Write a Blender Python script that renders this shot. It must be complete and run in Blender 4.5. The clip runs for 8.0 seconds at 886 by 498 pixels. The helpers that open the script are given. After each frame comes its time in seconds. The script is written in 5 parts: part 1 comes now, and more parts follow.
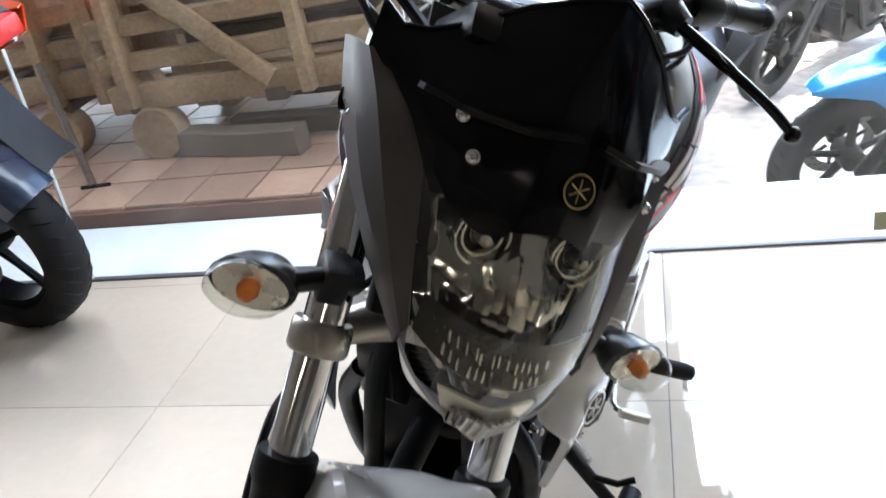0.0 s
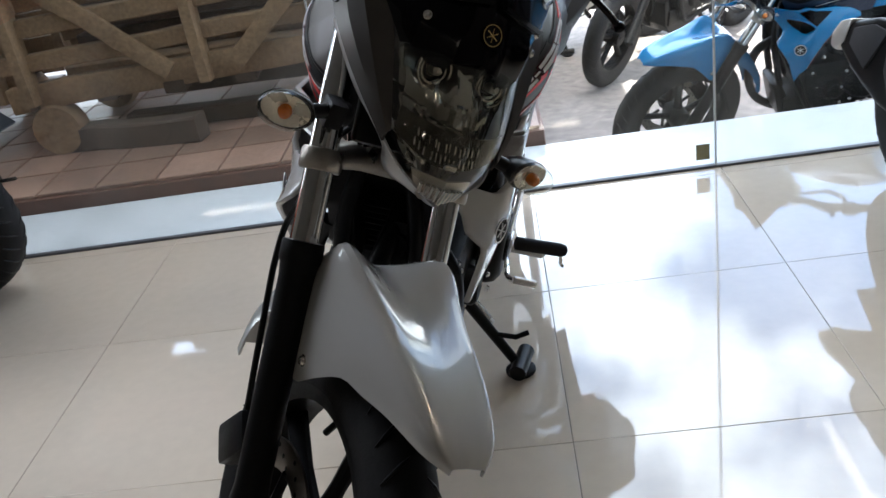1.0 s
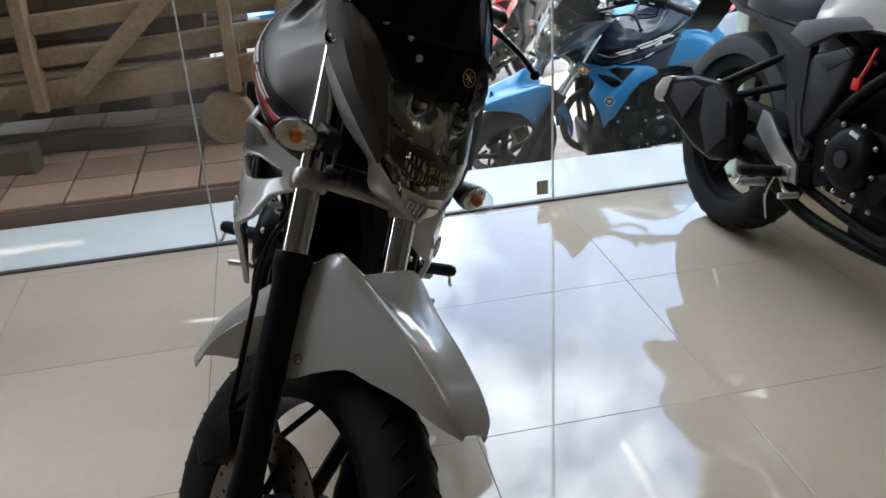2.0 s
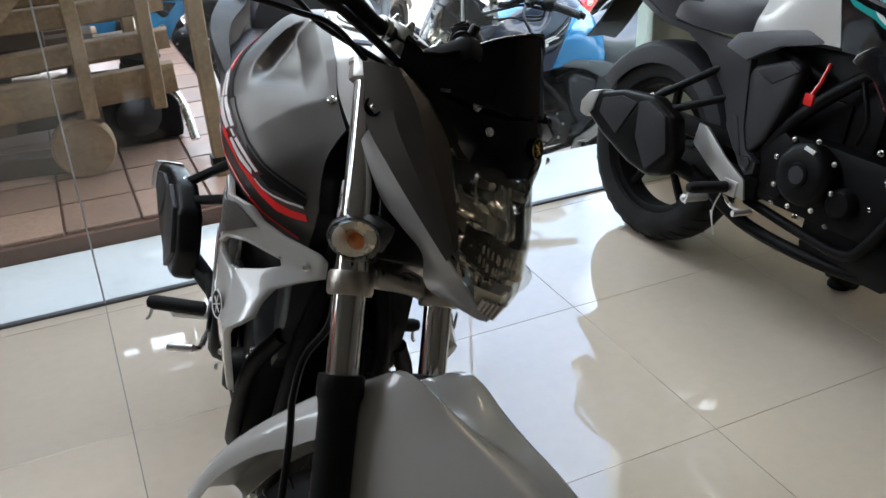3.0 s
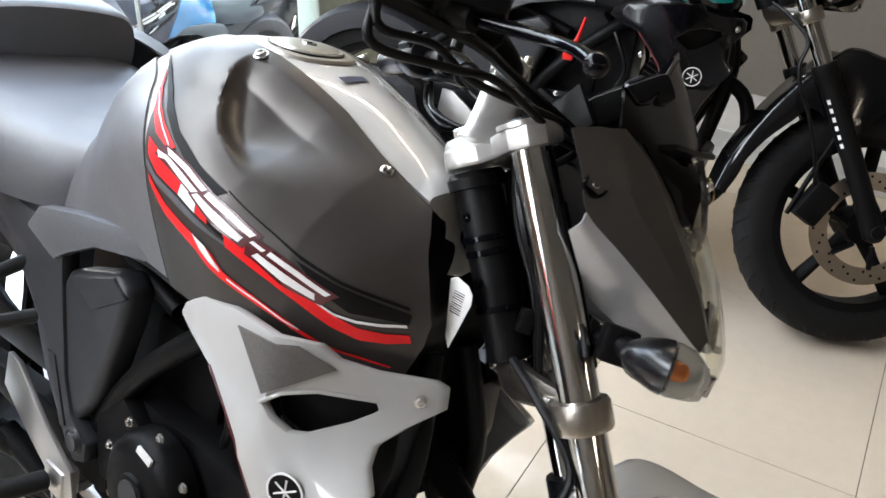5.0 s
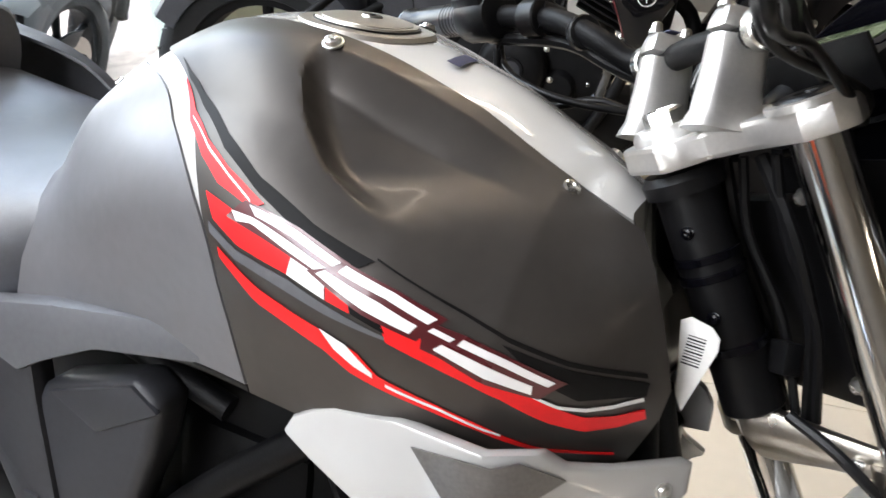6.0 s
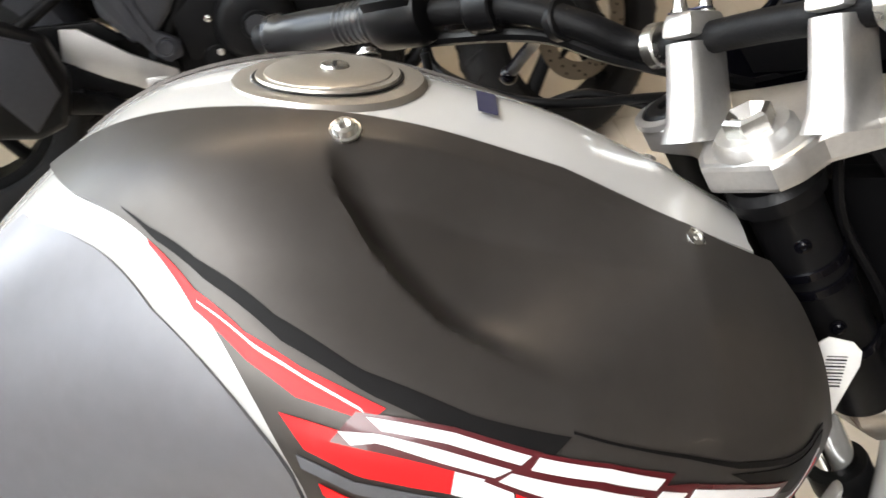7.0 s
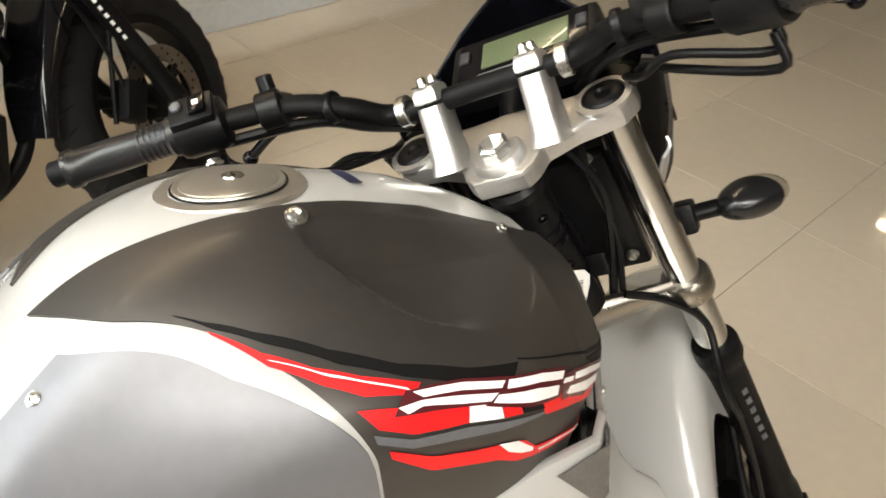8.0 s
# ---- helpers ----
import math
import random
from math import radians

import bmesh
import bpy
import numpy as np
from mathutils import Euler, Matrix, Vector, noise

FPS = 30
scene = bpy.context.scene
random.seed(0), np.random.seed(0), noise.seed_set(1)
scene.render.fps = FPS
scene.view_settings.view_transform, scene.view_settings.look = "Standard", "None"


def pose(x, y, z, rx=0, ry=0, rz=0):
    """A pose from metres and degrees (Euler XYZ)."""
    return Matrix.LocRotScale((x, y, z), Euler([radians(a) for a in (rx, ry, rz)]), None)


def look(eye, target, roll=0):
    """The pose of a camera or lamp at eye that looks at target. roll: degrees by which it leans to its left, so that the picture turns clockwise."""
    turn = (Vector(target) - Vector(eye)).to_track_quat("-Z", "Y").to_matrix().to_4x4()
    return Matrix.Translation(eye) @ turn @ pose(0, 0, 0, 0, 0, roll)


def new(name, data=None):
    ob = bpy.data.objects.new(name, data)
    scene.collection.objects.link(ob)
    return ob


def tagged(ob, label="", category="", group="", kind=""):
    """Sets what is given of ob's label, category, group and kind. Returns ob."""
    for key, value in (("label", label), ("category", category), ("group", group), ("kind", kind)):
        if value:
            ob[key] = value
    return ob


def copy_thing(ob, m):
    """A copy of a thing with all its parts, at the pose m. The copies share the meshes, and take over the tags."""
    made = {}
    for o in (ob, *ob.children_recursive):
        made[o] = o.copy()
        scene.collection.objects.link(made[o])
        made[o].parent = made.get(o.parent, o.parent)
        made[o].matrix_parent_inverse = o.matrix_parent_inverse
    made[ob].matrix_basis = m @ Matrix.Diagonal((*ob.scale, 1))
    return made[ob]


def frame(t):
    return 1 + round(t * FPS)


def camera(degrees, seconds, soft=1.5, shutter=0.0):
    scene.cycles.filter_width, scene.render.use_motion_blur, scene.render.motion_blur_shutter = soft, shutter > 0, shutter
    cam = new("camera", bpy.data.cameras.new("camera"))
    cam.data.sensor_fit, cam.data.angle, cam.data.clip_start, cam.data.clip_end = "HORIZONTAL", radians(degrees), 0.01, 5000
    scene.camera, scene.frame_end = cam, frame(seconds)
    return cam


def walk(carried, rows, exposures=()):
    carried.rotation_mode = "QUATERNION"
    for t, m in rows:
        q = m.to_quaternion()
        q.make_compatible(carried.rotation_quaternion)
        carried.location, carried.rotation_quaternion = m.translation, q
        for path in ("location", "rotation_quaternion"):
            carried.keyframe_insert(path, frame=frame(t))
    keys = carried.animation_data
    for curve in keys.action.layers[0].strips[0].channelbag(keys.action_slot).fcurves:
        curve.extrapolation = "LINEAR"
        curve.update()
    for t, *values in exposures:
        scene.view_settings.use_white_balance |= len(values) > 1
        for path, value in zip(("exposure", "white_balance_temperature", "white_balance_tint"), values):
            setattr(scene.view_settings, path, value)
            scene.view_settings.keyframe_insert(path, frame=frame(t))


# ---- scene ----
cam = camera(53.7, 8.0, 1.5, 0.2)
PATH = [
    (0, (0.309, 0.393, 1.169), (-0.183, 2.113, 0.274), -10.5),
    (0.5, (0.29, 0.158, 1.13), (-0.011, 1.918, 0.229), -10.9),
    (1, (0.257, -0.076, 1.156), (0.068, 1.702, 0.26), -10.0),
    (1.5, (0.127, -0.206, 1.216), (0.17, 1.595, 0.347), -6.6),
    (2, (-0.029, -0.243, 1.229), (0.29, 1.533, 0.365), -3.6),
    (2.2, (-0.082, -0.213, 1.235), (0.324, 1.541, 0.365), -3.1),
    (3.3, (-0.343, 0.232, 1.303), (0.49, 1.798, 0.379), -2.3),
    (3.5, (-0.398, 0.302, 1.306), (0.536, 1.81, 0.382), -2.2),
    (4, (-0.581, 0.505, 1.337), (0.667, 1.74, 0.38), 0.1),
    (4.2, (-0.614, 0.57, 1.344), (0.718, 1.7, 0.369), 0.8),
    (5.3, (-0.615, 0.959, 1.302), (0.9, 1.69, 0.22), 2.0),
    (5.5, (-0.582, 1.04, 1.287), (0.943, 1.71, 0.181), 1.3),
    (6, (-0.484, 1.249, 1.245), (1.094, 1.649, 0.084), 0.8),
    (6.5, (-0.356, 1.379, 1.229), (1.191, 1.549, -0.028), -1.8),
    (7, (-0.276, 1.523, 1.247), (1.182, 1.209, -0.086), 0.8),
    (7.5, (-0.228, 1.683, 1.291), (0.923, 0.726, -0.035), 7.5),
    (8, (-0.303, 1.827, 1.354), (0.731, 0.588, 0.173), 7.5),
]
walk(cam, [(t, look(eye, target, roll)) for t, eye, target, roll in PATH],
     exposures=[(0.0, 4.05, 6000, 14), (0.5, 3.5, 6050, 14), (1.0, 2.92, 6150, 14), (2.2, 2.75, 6350, 13), (3.3, 3.07, 6350, 12), (4.2, 3.38, 6550, 11),
                (5.3, 3.95, 6500, 15), (6.5, 4.0, 6850, 15), (7.4, 3.85, 7300, 15), (8.0, 3.74, 7750, 13)])

# ---- light ----
SUN_EL, SUN_AZ = radians(62), radians(200)
world = bpy.data.worlds.new("sky")
scene.world = world
world.use_nodes = True
wn = world.node_tree.nodes
sky = wn.new("ShaderNodeTexSky")
sky.sky_type, sky.sun_disc = "NISHITA", False
sky.sun_elevation, sky.sun_rotation = SUN_EL, SUN_AZ
sky.dust_density, sky.ozone_density = 5.0, 0.5
wn["Background"].inputs[1].default_value = 0.15
# broken white cloud over the blue
ct, cn, cr, cm = (wn.new("ShaderNode" + k) for k in ("TexCoord", "TexNoise", "MapRange", "Mix"))
cn.inputs["Scale"].default_value, cn.inputs["Detail"].default_value, cn.inputs["Roughness"].default_value = 3.2, 7, 0.55
cr.inputs[1].default_value, cr.inputs[2].default_value, cr.inputs[4].default_value = 0.44, 0.62, 0.85
cm.data_type = "RGBA"
cm.inputs[7].default_value = (9.5, 9.6, 9.8, 1)
world.node_tree.links.new(ct.outputs["Generated"], cn.inputs["Vector"])
world.node_tree.links.new(cn.outputs[0], cr.inputs[0])
world.node_tree.links.new(cr.outputs[0], cm.inputs[0])
world.node_tree.links.new(sky.outputs[0], cm.inputs[6])
world.node_tree.links.new(cm.outputs[2], wn["Background"].inputs[0])
sun = new("sun", bpy.data.lights.new("sun", "SUN"))
sun.data.energy, sun.data.angle, sun.data.color = 2.4, radians(0.6), (1.0, 0.95, 0.88)
sun.matrix_world = look((0, 0, 0), (-math.sin(SUN_AZ) * math.cos(SUN_EL), -math.cos(SUN_AZ) * math.cos(SUN_EL), -math.sin(SUN_EL)))

# area lamp added inside the glass front, standing in for extra skylight
day = new("window_daylight", bpy.data.lights.new("window_daylight", "AREA"))
day.data.shape, day.data.size, day.data.size_y, day.data.energy, day.data.color = "RECTANGLE", 4.6, 0.7, 9.0, (0.90, 0.95, 1.0)
day.matrix_world = look((-1.0, 2.50, 2.35), (-0.6, 0.2, 0.0))


# ---- materials ----
def mat(name, color, rough=0.5, metal=0.0, coat=0.0, vary=0.12, scale=8.0, bump=0.0, bscale=200.0, spread=0.15, spec=0.5, each=0.0):
    m = bpy.data.materials.new(name)
    m.use_nodes = True
    nt = m.node_tree
    b = nt.nodes["Principled BSDF"]
    b.inputs["Metallic"].default_value = metal
    b.inputs["Coat Weight"].default_value = coat
    b.inputs["Coat Roughness"].default_value = 0.04
    b.inputs["Specular IOR Level"].default_value = spec
    tc = nt.nodes.new("ShaderNodeTexCoord")
    n1 = nt.nodes.new("ShaderNodeTexNoise")
    n1.inputs["Scale"].default_value, n1.inputs["Detail"].default_value = scale, 6
    n2 = nt.nodes.new("ShaderNodeTexNoise")
    n2.inputs["Scale"].default_value, n2.inputs["Detail"].default_value = scale * 14, 3
    for n in (n1, n2):
        nt.links.new(tc.outputs["Object"], n.inputs["Vector"])
    add = nt.nodes.new("ShaderNodeMath")
    add.operation = "ADD"
    nt.links.new(n1.outputs[0], add.inputs[0])
    nt.links.new(n2.outputs[0], add.inputs[1])
    ramp = nt.nodes.new("ShaderNodeMapRange")
    ramp.inputs[1].default_value, ramp.inputs[2].default_value = 0.7, 1.3
    ramp.inputs[3].default_value, ramp.inputs[4].default_value = 1 - vary, 1 + vary
    nt.links.new(add.outputs[0], ramp.inputs[0])
    hsv = nt.nodes.new("ShaderNodeHueSaturation")
    hsv.inputs["Color"].default_value = (*color, 1)
    value = ramp
    if each:
        info, er, value = (nt.nodes.new("ShaderNode" + k) for k in ("ObjectInfo", "MapRange", "Math"))
        er.inputs[3].default_value, er.inputs[4].default_value = 1 - each, 1 + each
        value.operation = "MULTIPLY"
        nt.links.new(info.outputs["Random"], er.inputs[0])
        nt.links.new(er.outputs[0], value.inputs[0])
        nt.links.new(ramp.outputs[0], value.inputs[1])
    nt.links.new(value.outputs[0], hsv.inputs["Value"])
    nt.links.new(hsv.outputs[0], b.inputs["Base Color"])
    rr = nt.nodes.new("ShaderNodeMapRange")
    rr.inputs[1].default_value, rr.inputs[2].default_value = 0.35, 0.65
    rr.inputs[3].default_value, rr.inputs[4].default_value = rough * (1 - spread), min(1, rough * (1 + spread))
    nt.links.new(n1.outputs[0], rr.inputs[0])
    nt.links.new(rr.outputs[0], b.inputs["Roughness"])
    if bump:
        n3 = nt.nodes.new("ShaderNodeTexNoise")
        n3.inputs["Scale"].default_value = bscale
        nt.links.new(tc.outputs["Object"], n3.inputs["Vector"])
        bp = nt.nodes.new("ShaderNodeBump")
        bp.inputs["Strength"].default_value, bp.inputs["Distance"].default_value = bump, 0.001
        nt.links.new(n3.outputs[0], bp.inputs["Height"])
        nt.links.new(bp.outputs[0], b.inputs["Normal"])
    return m


def clear(name, tint, ior=1.45, rough=0.0, haze=0.0):
    """A thin clear pane: see-through, with mirror gloss by Fresnel, and a patchy whitish haze if asked."""
    m = bpy.data.materials.new(name)
    m.use_nodes = True
    nt = m.node_tree
    nt.nodes.clear()
    out = nt.nodes.new("ShaderNodeOutputMaterial")
    tr, gl, lw, pw, ma, mx = (nt.nodes.new("ShaderNode" + k) for k in ("BsdfTransparent", "BsdfGlossy", "LayerWeight", "Math", "Math", "MixShader"))
    tr.inputs[0].default_value = (*tint, 1)
    gl.inputs["Roughness"].default_value = rough
    f0 = ((ior - 1) / (ior + 1)) ** 2
    lw.inputs[0].default_value = 0.5
    pw.operation, pw.inputs[1].default_value = "POWER", 5
    ma.operation, ma.inputs[1].default_value, ma.inputs[2].default_value = "MULTIPLY_ADD", 1 - f0, f0
    nt.links.new(lw.outputs["Facing"], pw.inputs[0])
    nt.links.new(pw.outputs[0], ma.inputs[0])
    nt.links.new(ma.outputs[0], mx.inputs[0])
    nt.links.new(tr.outputs[0], mx.inputs[1])
    nt.links.new(gl.outputs[0], mx.inputs[2])
    last = mx
    if haze:
        df, m2, nz, mr = (nt.nodes.new("ShaderNode" + k) for k in ("BsdfDiffuse", "MixShader", "TexNoise", "MapRange"))
        nz.inputs["Scale"].default_value = 1.7
        nz.inputs["Detail"].default_value = 8
        tc = nt.nodes.new("ShaderNodeTexCoord")
        nt.links.new(tc.outputs["Object"], nz.inputs["Vector"])
        mr.inputs[1].default_value, mr.inputs[2].default_value, mr.inputs[3].default_value, mr.inputs[4].default_value = 0.45, 0.75, 0.0, haze
        nt.links.new(nz.outputs[0], mr.inputs[0])
        nt.links.new(mr.outputs[0], m2.inputs[0])
        nt.links.new(mx.outputs[0], m2.inputs[1])
        nt.links.new(df.outputs[0], m2.inputs[2])
        last = m2
    nt.links.new(last.outputs[0], out.inputs[0])
    return m


def glow(name, color, strength):
    m = bpy.data.materials.new(name)
    m.use_nodes = True
    b = m.node_tree.nodes["Principled BSDF"]
    b.inputs["Base Color"].default_value = (*color, 1)
    b.inputs["Emission Color"].default_value = (*color, 1)
    b.inputs["Emission Strength"].default_value = strength
    return m


PEARL = mat("pearl_white_paint", (0.43, 0.426, 0.408), 0.26, 0.0, 0.8, 0.01, 6, spread=0.03)
CHARCOAL = mat("charcoal_satin_panel", (0.062, 0.056, 0.051), 0.42, 0.6, 0.06, 0.05, 5, spec=0.4)
SMOKE = mat("smoked_lamp_plastic", (0.030, 0.026, 0.022), 0.15, 0.2, 0.4, 0.2, 20)
SILVERG = mat("matte_silver_grey", (0.17, 0.17, 0.18), 0.46, 0.5, 0.0, 0.05, 6)
SILVERL = mat("satin_silver_paint", (0.42, 0.42, 0.42), 0.34, 0.5, 0.2, 0.04, 6)
GREYPL = mat("dark_grey_plastic", (0.026, 0.027, 0.031), 0.46, 0, 0, 0.12, 10, 0.15, 900, spec=0.4)
GREYLT = mat("mid_grey_plastic", (0.095, 0.098, 0.106), 0.42, 0, 0, 0.10, 10, 0.12, 900)
BLACKPL = mat("black_plastic", (0.0035, 0.0035, 0.0038), 0.36, 0, 0, 0.2, 12, 0.1, 700, spec=0.2)
BLACKGL = mat("gloss_black_plastic", (0.002, 0.002, 0.003), 0.12, 0, 0.06, 0.1, 8, spec=0.16)
BLACKMT = mat("black_engine_paint", (0.0035, 0.0035, 0.0038), 0.5, 0.0, 0, 0.25, 18, 0.3, 500, spec=0.14)
GRIPM = mat("grip_rubber", (0.008, 0.008, 0.0086), 0.30, 0, 0, 0.15, 12, 0.1, 300, spec=0.4)
RUBBER = mat("tyre_rubber", (0.006, 0.006, 0.0064), 0.72, 0, 0, 0.25, 10, 0.5, 260, spec=0.3)
SEATM = mat("seat_vinyl", (0.050, 0.053, 0.064), 0.36, 0, 0, 0.15, 12, 0.35, 1200, spec=1.0)
CHROME = mat("fork_chrome", (0.62, 0.62, 0.61), 0.08, 1.0, 0, 0.05, 10)
STEEL = mat("zinc_bolt", (0.62, 0.61, 0.58), 0.26, 1.0, 0, 0.1, 30)
ALLOY = mat("cast_alloy", (0.56, 0.55, 0.53), 0.36, 0.9, 0, 0.06, 20, 0.15, 900)
CAPM = mat("brushed_cap_metal", (0.50, 0.47, 0.42), 0.36, 0.9, 0, 0.04, 30, 0.06, 600, spread=0.04)
RINGM = mat("brushed_clamp_metal", (0.36, 0.33, 0.29), 0.32, 1.0, 0, 0.08, 24, 0.1, 700)
SMOKEP = mat("smoked_grey_insert", (0.115, 0.108, 0.102), 0.30, 0.2, 0.3, 0.18, 22)
RED = mat("red_decal", (0.80, 0.010, 0.012), 0.45, 0, 0.08, 0.06, 8, spec=0.3)
DKRED = mat("dark_red_decal", (0.075, 0.006, 0.009), 0.3, 0, 0.5, 0.06, 8)
WHITED = mat("white_decal", (0.80, 0.79, 0.78), 0.32, 0, 0.4, 0.03, 8)
BLACKD = mat("black_decal", (0.006, 0.0055, 0.0055), 0.5, 0, 0, 0.05, 8, spec=0.12)
AMBER = mat("amber_bulb", (0.75, 0.20, 0.02), 0.2, 0, 0.5, 0.1, 20)
REFL = mat("reflector_chrome", (0.55, 0.53, 0.50), 0.10, 1.0, 0, 0.08, 20, 0.15, 60)
BOWL = mat("lamp_bowl_plastic", (0.60, 0.56, 0.50), 0.28, 0.7, 0.3, 0.2, 40)
INDSH = mat("satin_black_shell", (0.008, 0.008, 0.009), 0.26, 0, 0, 0.1, 12, spec=0.45)
LENS = clear("clear_lens", (0.93, 0.93, 0.90), 1.5)
LENSR = clear("ribbed_clear_lens", (0.85, 0.85, 0.82), 1.5, 0.12, 0.10)
LCD = mat("lcd_green", (0.075, 0.098, 0.052), 0.25, 0, 0.5, 0.04, 8)
PAPER = mat("white_paper", (0.72, 0.71, 0.68), 0.7, 0, 0, 0.05, 14)
BLUEINK = mat("blue_ink", (0.02, 0.022, 0.055), 0.5, 0, 0, 0.1, 14)
GOLD = mat("brass_emblem", (0.55, 0.42, 0.18), 0.25, 1.0, 0, 0.05, 14)
DISCM = mat("brake_disc_steel", (0.34, 0.30, 0.26), 0.34, 1.0, 0, 0.1, 30)
BLUEP = mat("blue_gloss_paint", (0.003, 0.20, 0.46), 0.22, 0.2, 0.9, 0.05, 6)
REDP = mat("red_gloss_paint", (0.55, 0.01, 0.025), 0.22, 0, 0.9, 0.05, 6)
ORANGEP = mat("orange_gloss_paint", (0.80, 0.09, 0.012), 0.22, 0, 0.9, 0.05, 6)
BLACKP = mat("black_gloss_paint", (0.004, 0.004, 0.005), 0.14, 0, 0.35, 0.1, 6, spec=0.3)
TEAL = mat("teal_tape", (0.0, 0.28, 0.27), 0.3, 0, 0.3, 0.05, 8)
NAVYP = mat("navy_plastic", (0.012, 0.022, 0.05), 0.3, 0, 0.4, 0.1, 8)
REDPL = mat("red_plastic_tag", (0.62, 0.015, 0.012), 0.35, 0, 0.2, 0.06, 9)
GLASS = clear("shop_glass", (0.93, 0.97, 0.96), 1.5, 0.0, 0.16)


# ---- builders ----
def part(name, bm, material, parent=None, label="", m=None, sharp=38):
    me = bpy.data.meshes.new(name)
    bmesh.ops.recalc_face_normals(bm, faces=bm.faces[:])
    bm.to_mesh(me)
    bm.free()
    me.polygons.foreach_set("use_smooth", [True] * len(me.polygons))
    me.set_sharp_from_angle(angle=radians(sharp))
    me.materials.append(material)
    ob = new(name, me)
    if parent:
        ob.parent = parent
    if m:
        ob.matrix_basis = m
    return tagged(ob, label)


def grid(rows, closed=False, caps=False, bm=None):
    """A skin over rows of points."""
    bm = bm or bmesh.new()
    vs = [[bm.verts.new(p) for p in r] for r in rows]
    n = len(rows[0])
    for a, b in zip(vs, vs[1:]):
        for i in range(n if closed else n - 1):
            bm.faces.new((a[i], a[(i + 1) % n], b[(i + 1) % n], b[i]))
    if caps:
        bm.faces.new(vs[0]), bm.faces.new(vs[-1][::-1])
    return bm


def slab(rows, th, flip=1, bm=None):
    """An open skin given a thickness along its vertex normals."""
    R, C = len(rows), len(rows[0])
    P = [[Vector(p) for p in r] for r in rows]
    back = []
    for i in range(R):
        line = []
        for j in range(C):
            du = P[min(i + 1, R - 1)][j] - P[max(i - 1, 0)][j]
            dv = P[i][min(j + 1, C - 1)] - P[i][max(j - 1, 0)]
            n = du.cross(dv)
            line.append(P[i][j] - n.normalized() * th * flip if n.length > 1e-9 else P[i][j].copy())
        back.append(line)
    bm = grid(P, bm=bm)
    a = [v for v in bm.verts][-R * C:]
    b = [bm.verts.new(back[i][j]) for i in range(R) for j in range(C)]
    for i in range(R - 1):
        for j in range(C - 1):
            bm.faces.new((b[i * C + j], b[(i + 1) * C + j], b[(i + 1) * C + j + 1], b[i * C + j + 1]))
    rim = [(0, j) for j in range(C)] + [(i, C - 1) for i in range(1, R)] + [(R - 1, j) for j in range(C - 2, -1, -1)] + [(i, 0) for i in range(R - 2, 0, -1)]
    for (i, j), (k, l) in zip(rim, rim[1:] + rim[:1]):
        bm.faces.new((a[i * C + j], b[i * C + j], b[k * C + l], a[k * C + l]))
    return bm


def frame_at(d):
    d = Vector(d).normalized()
    u = d.orthogonal().normalized()
    return u, d.cross(u)


def spline(pts, n=6):
    P = [Vector(p) for p in pts]
    P = [2 * P[0] - P[1]] + P + [2 * P[-1] - P[-2]]
    out = []
    for a, b, c, d in zip(P, P[1:], P[2:], P[3:]):
        for k in range(n):
            t = k / n
            out.append(0.5 * (2 * b + (c - a) * t + (2 * a - 5 * b + 4 * c - d) * t * t + (3 * b - a - 3 * c + d) * t ** 3))
    return out + [P[-2]]


def tube(pts, r, n=10, bm=None, flat=1.0):
    """A round bar along points; r a number or one for each point."""
    P = [Vector(p) for p in pts]
    rs = r if isinstance(r, (list, tuple)) else [r] * len(P)
    u = frame_at(P[1] - P[0])[0]
    rows = []
    for i, p in enumerate(P):
        d = (P[min(i + 1, len(P) - 1)] - P[max(i - 1, 0)]).normalized()
        u = (u - d * u.dot(d)).normalized()
        w = d.cross(u)
        rows.append([p + (u * math.cos(a) + w * math.sin(a) * flat) * rs[i] for a in (2 * math.pi * k / n for k in range(n))])
    return grid(rows, True, True, bm)


def turn(profile, c, axis, n=32, bm=None, closed=False):
    """A lathe: profile of (radius, height along the axis)."""
    u, w = frame_at(axis)
    d, c = Vector(axis).normalized(), Vector(c)
    rows = [[c + d * h + (u * math.cos(a) + w * math.sin(a)) * max(r, 1e-4) for a in (2 * math.pi * k / n for k in range(n))] for r, h in profile]
    return grid(rows + rows[:1] if closed else rows, True, not closed, bm)


def rod(a, b, r, n=16, bm=None, bev=0.0015):
    a, b = Vector(a), Vector(b)
    h = (b - a).length
    bev = min(bev, h * 0.3, r * 0.4)
    return turn([(r - bev, 0), (r, bev), (r, h - bev), (r - bev, h)], a, b - a, n, bm)


def box(c, s, bev=0.003, rot=None, bm=None, taper=1.0):
    """A bevelled block; taper narrows its top."""
    bm = bm or bmesh.new()
    tmp = bmesh.new()
    bmesh.ops.create_cube(tmp, size=1)
    for v in tmp.verts:
        k = taper if v.co.z > 0 else 1
        v.co = Vector((v.co.x * s[0] * k, v.co.y * s[1] * k, v.co.z * s[2]))
    if bev:
        bmesh.ops.bevel(tmp, geom=tmp.edges[:], offset=min(bev, min(s) * 0.45), segments=2, profile=0.6, affect="EDGES")
    m = Matrix.Translation(c) @ (rot.to_4x4() if rot else Matrix())
    tmp.transform(m)
    return merge(bm, tmp)


def merge(bm, tmp):
    vs = {v: bm.verts.new(v.co) for v in tmp.verts}
    for f in tmp.faces:
        bm.faces.new([vs[v] for v in f.verts])
    tmp.free()
    return bm


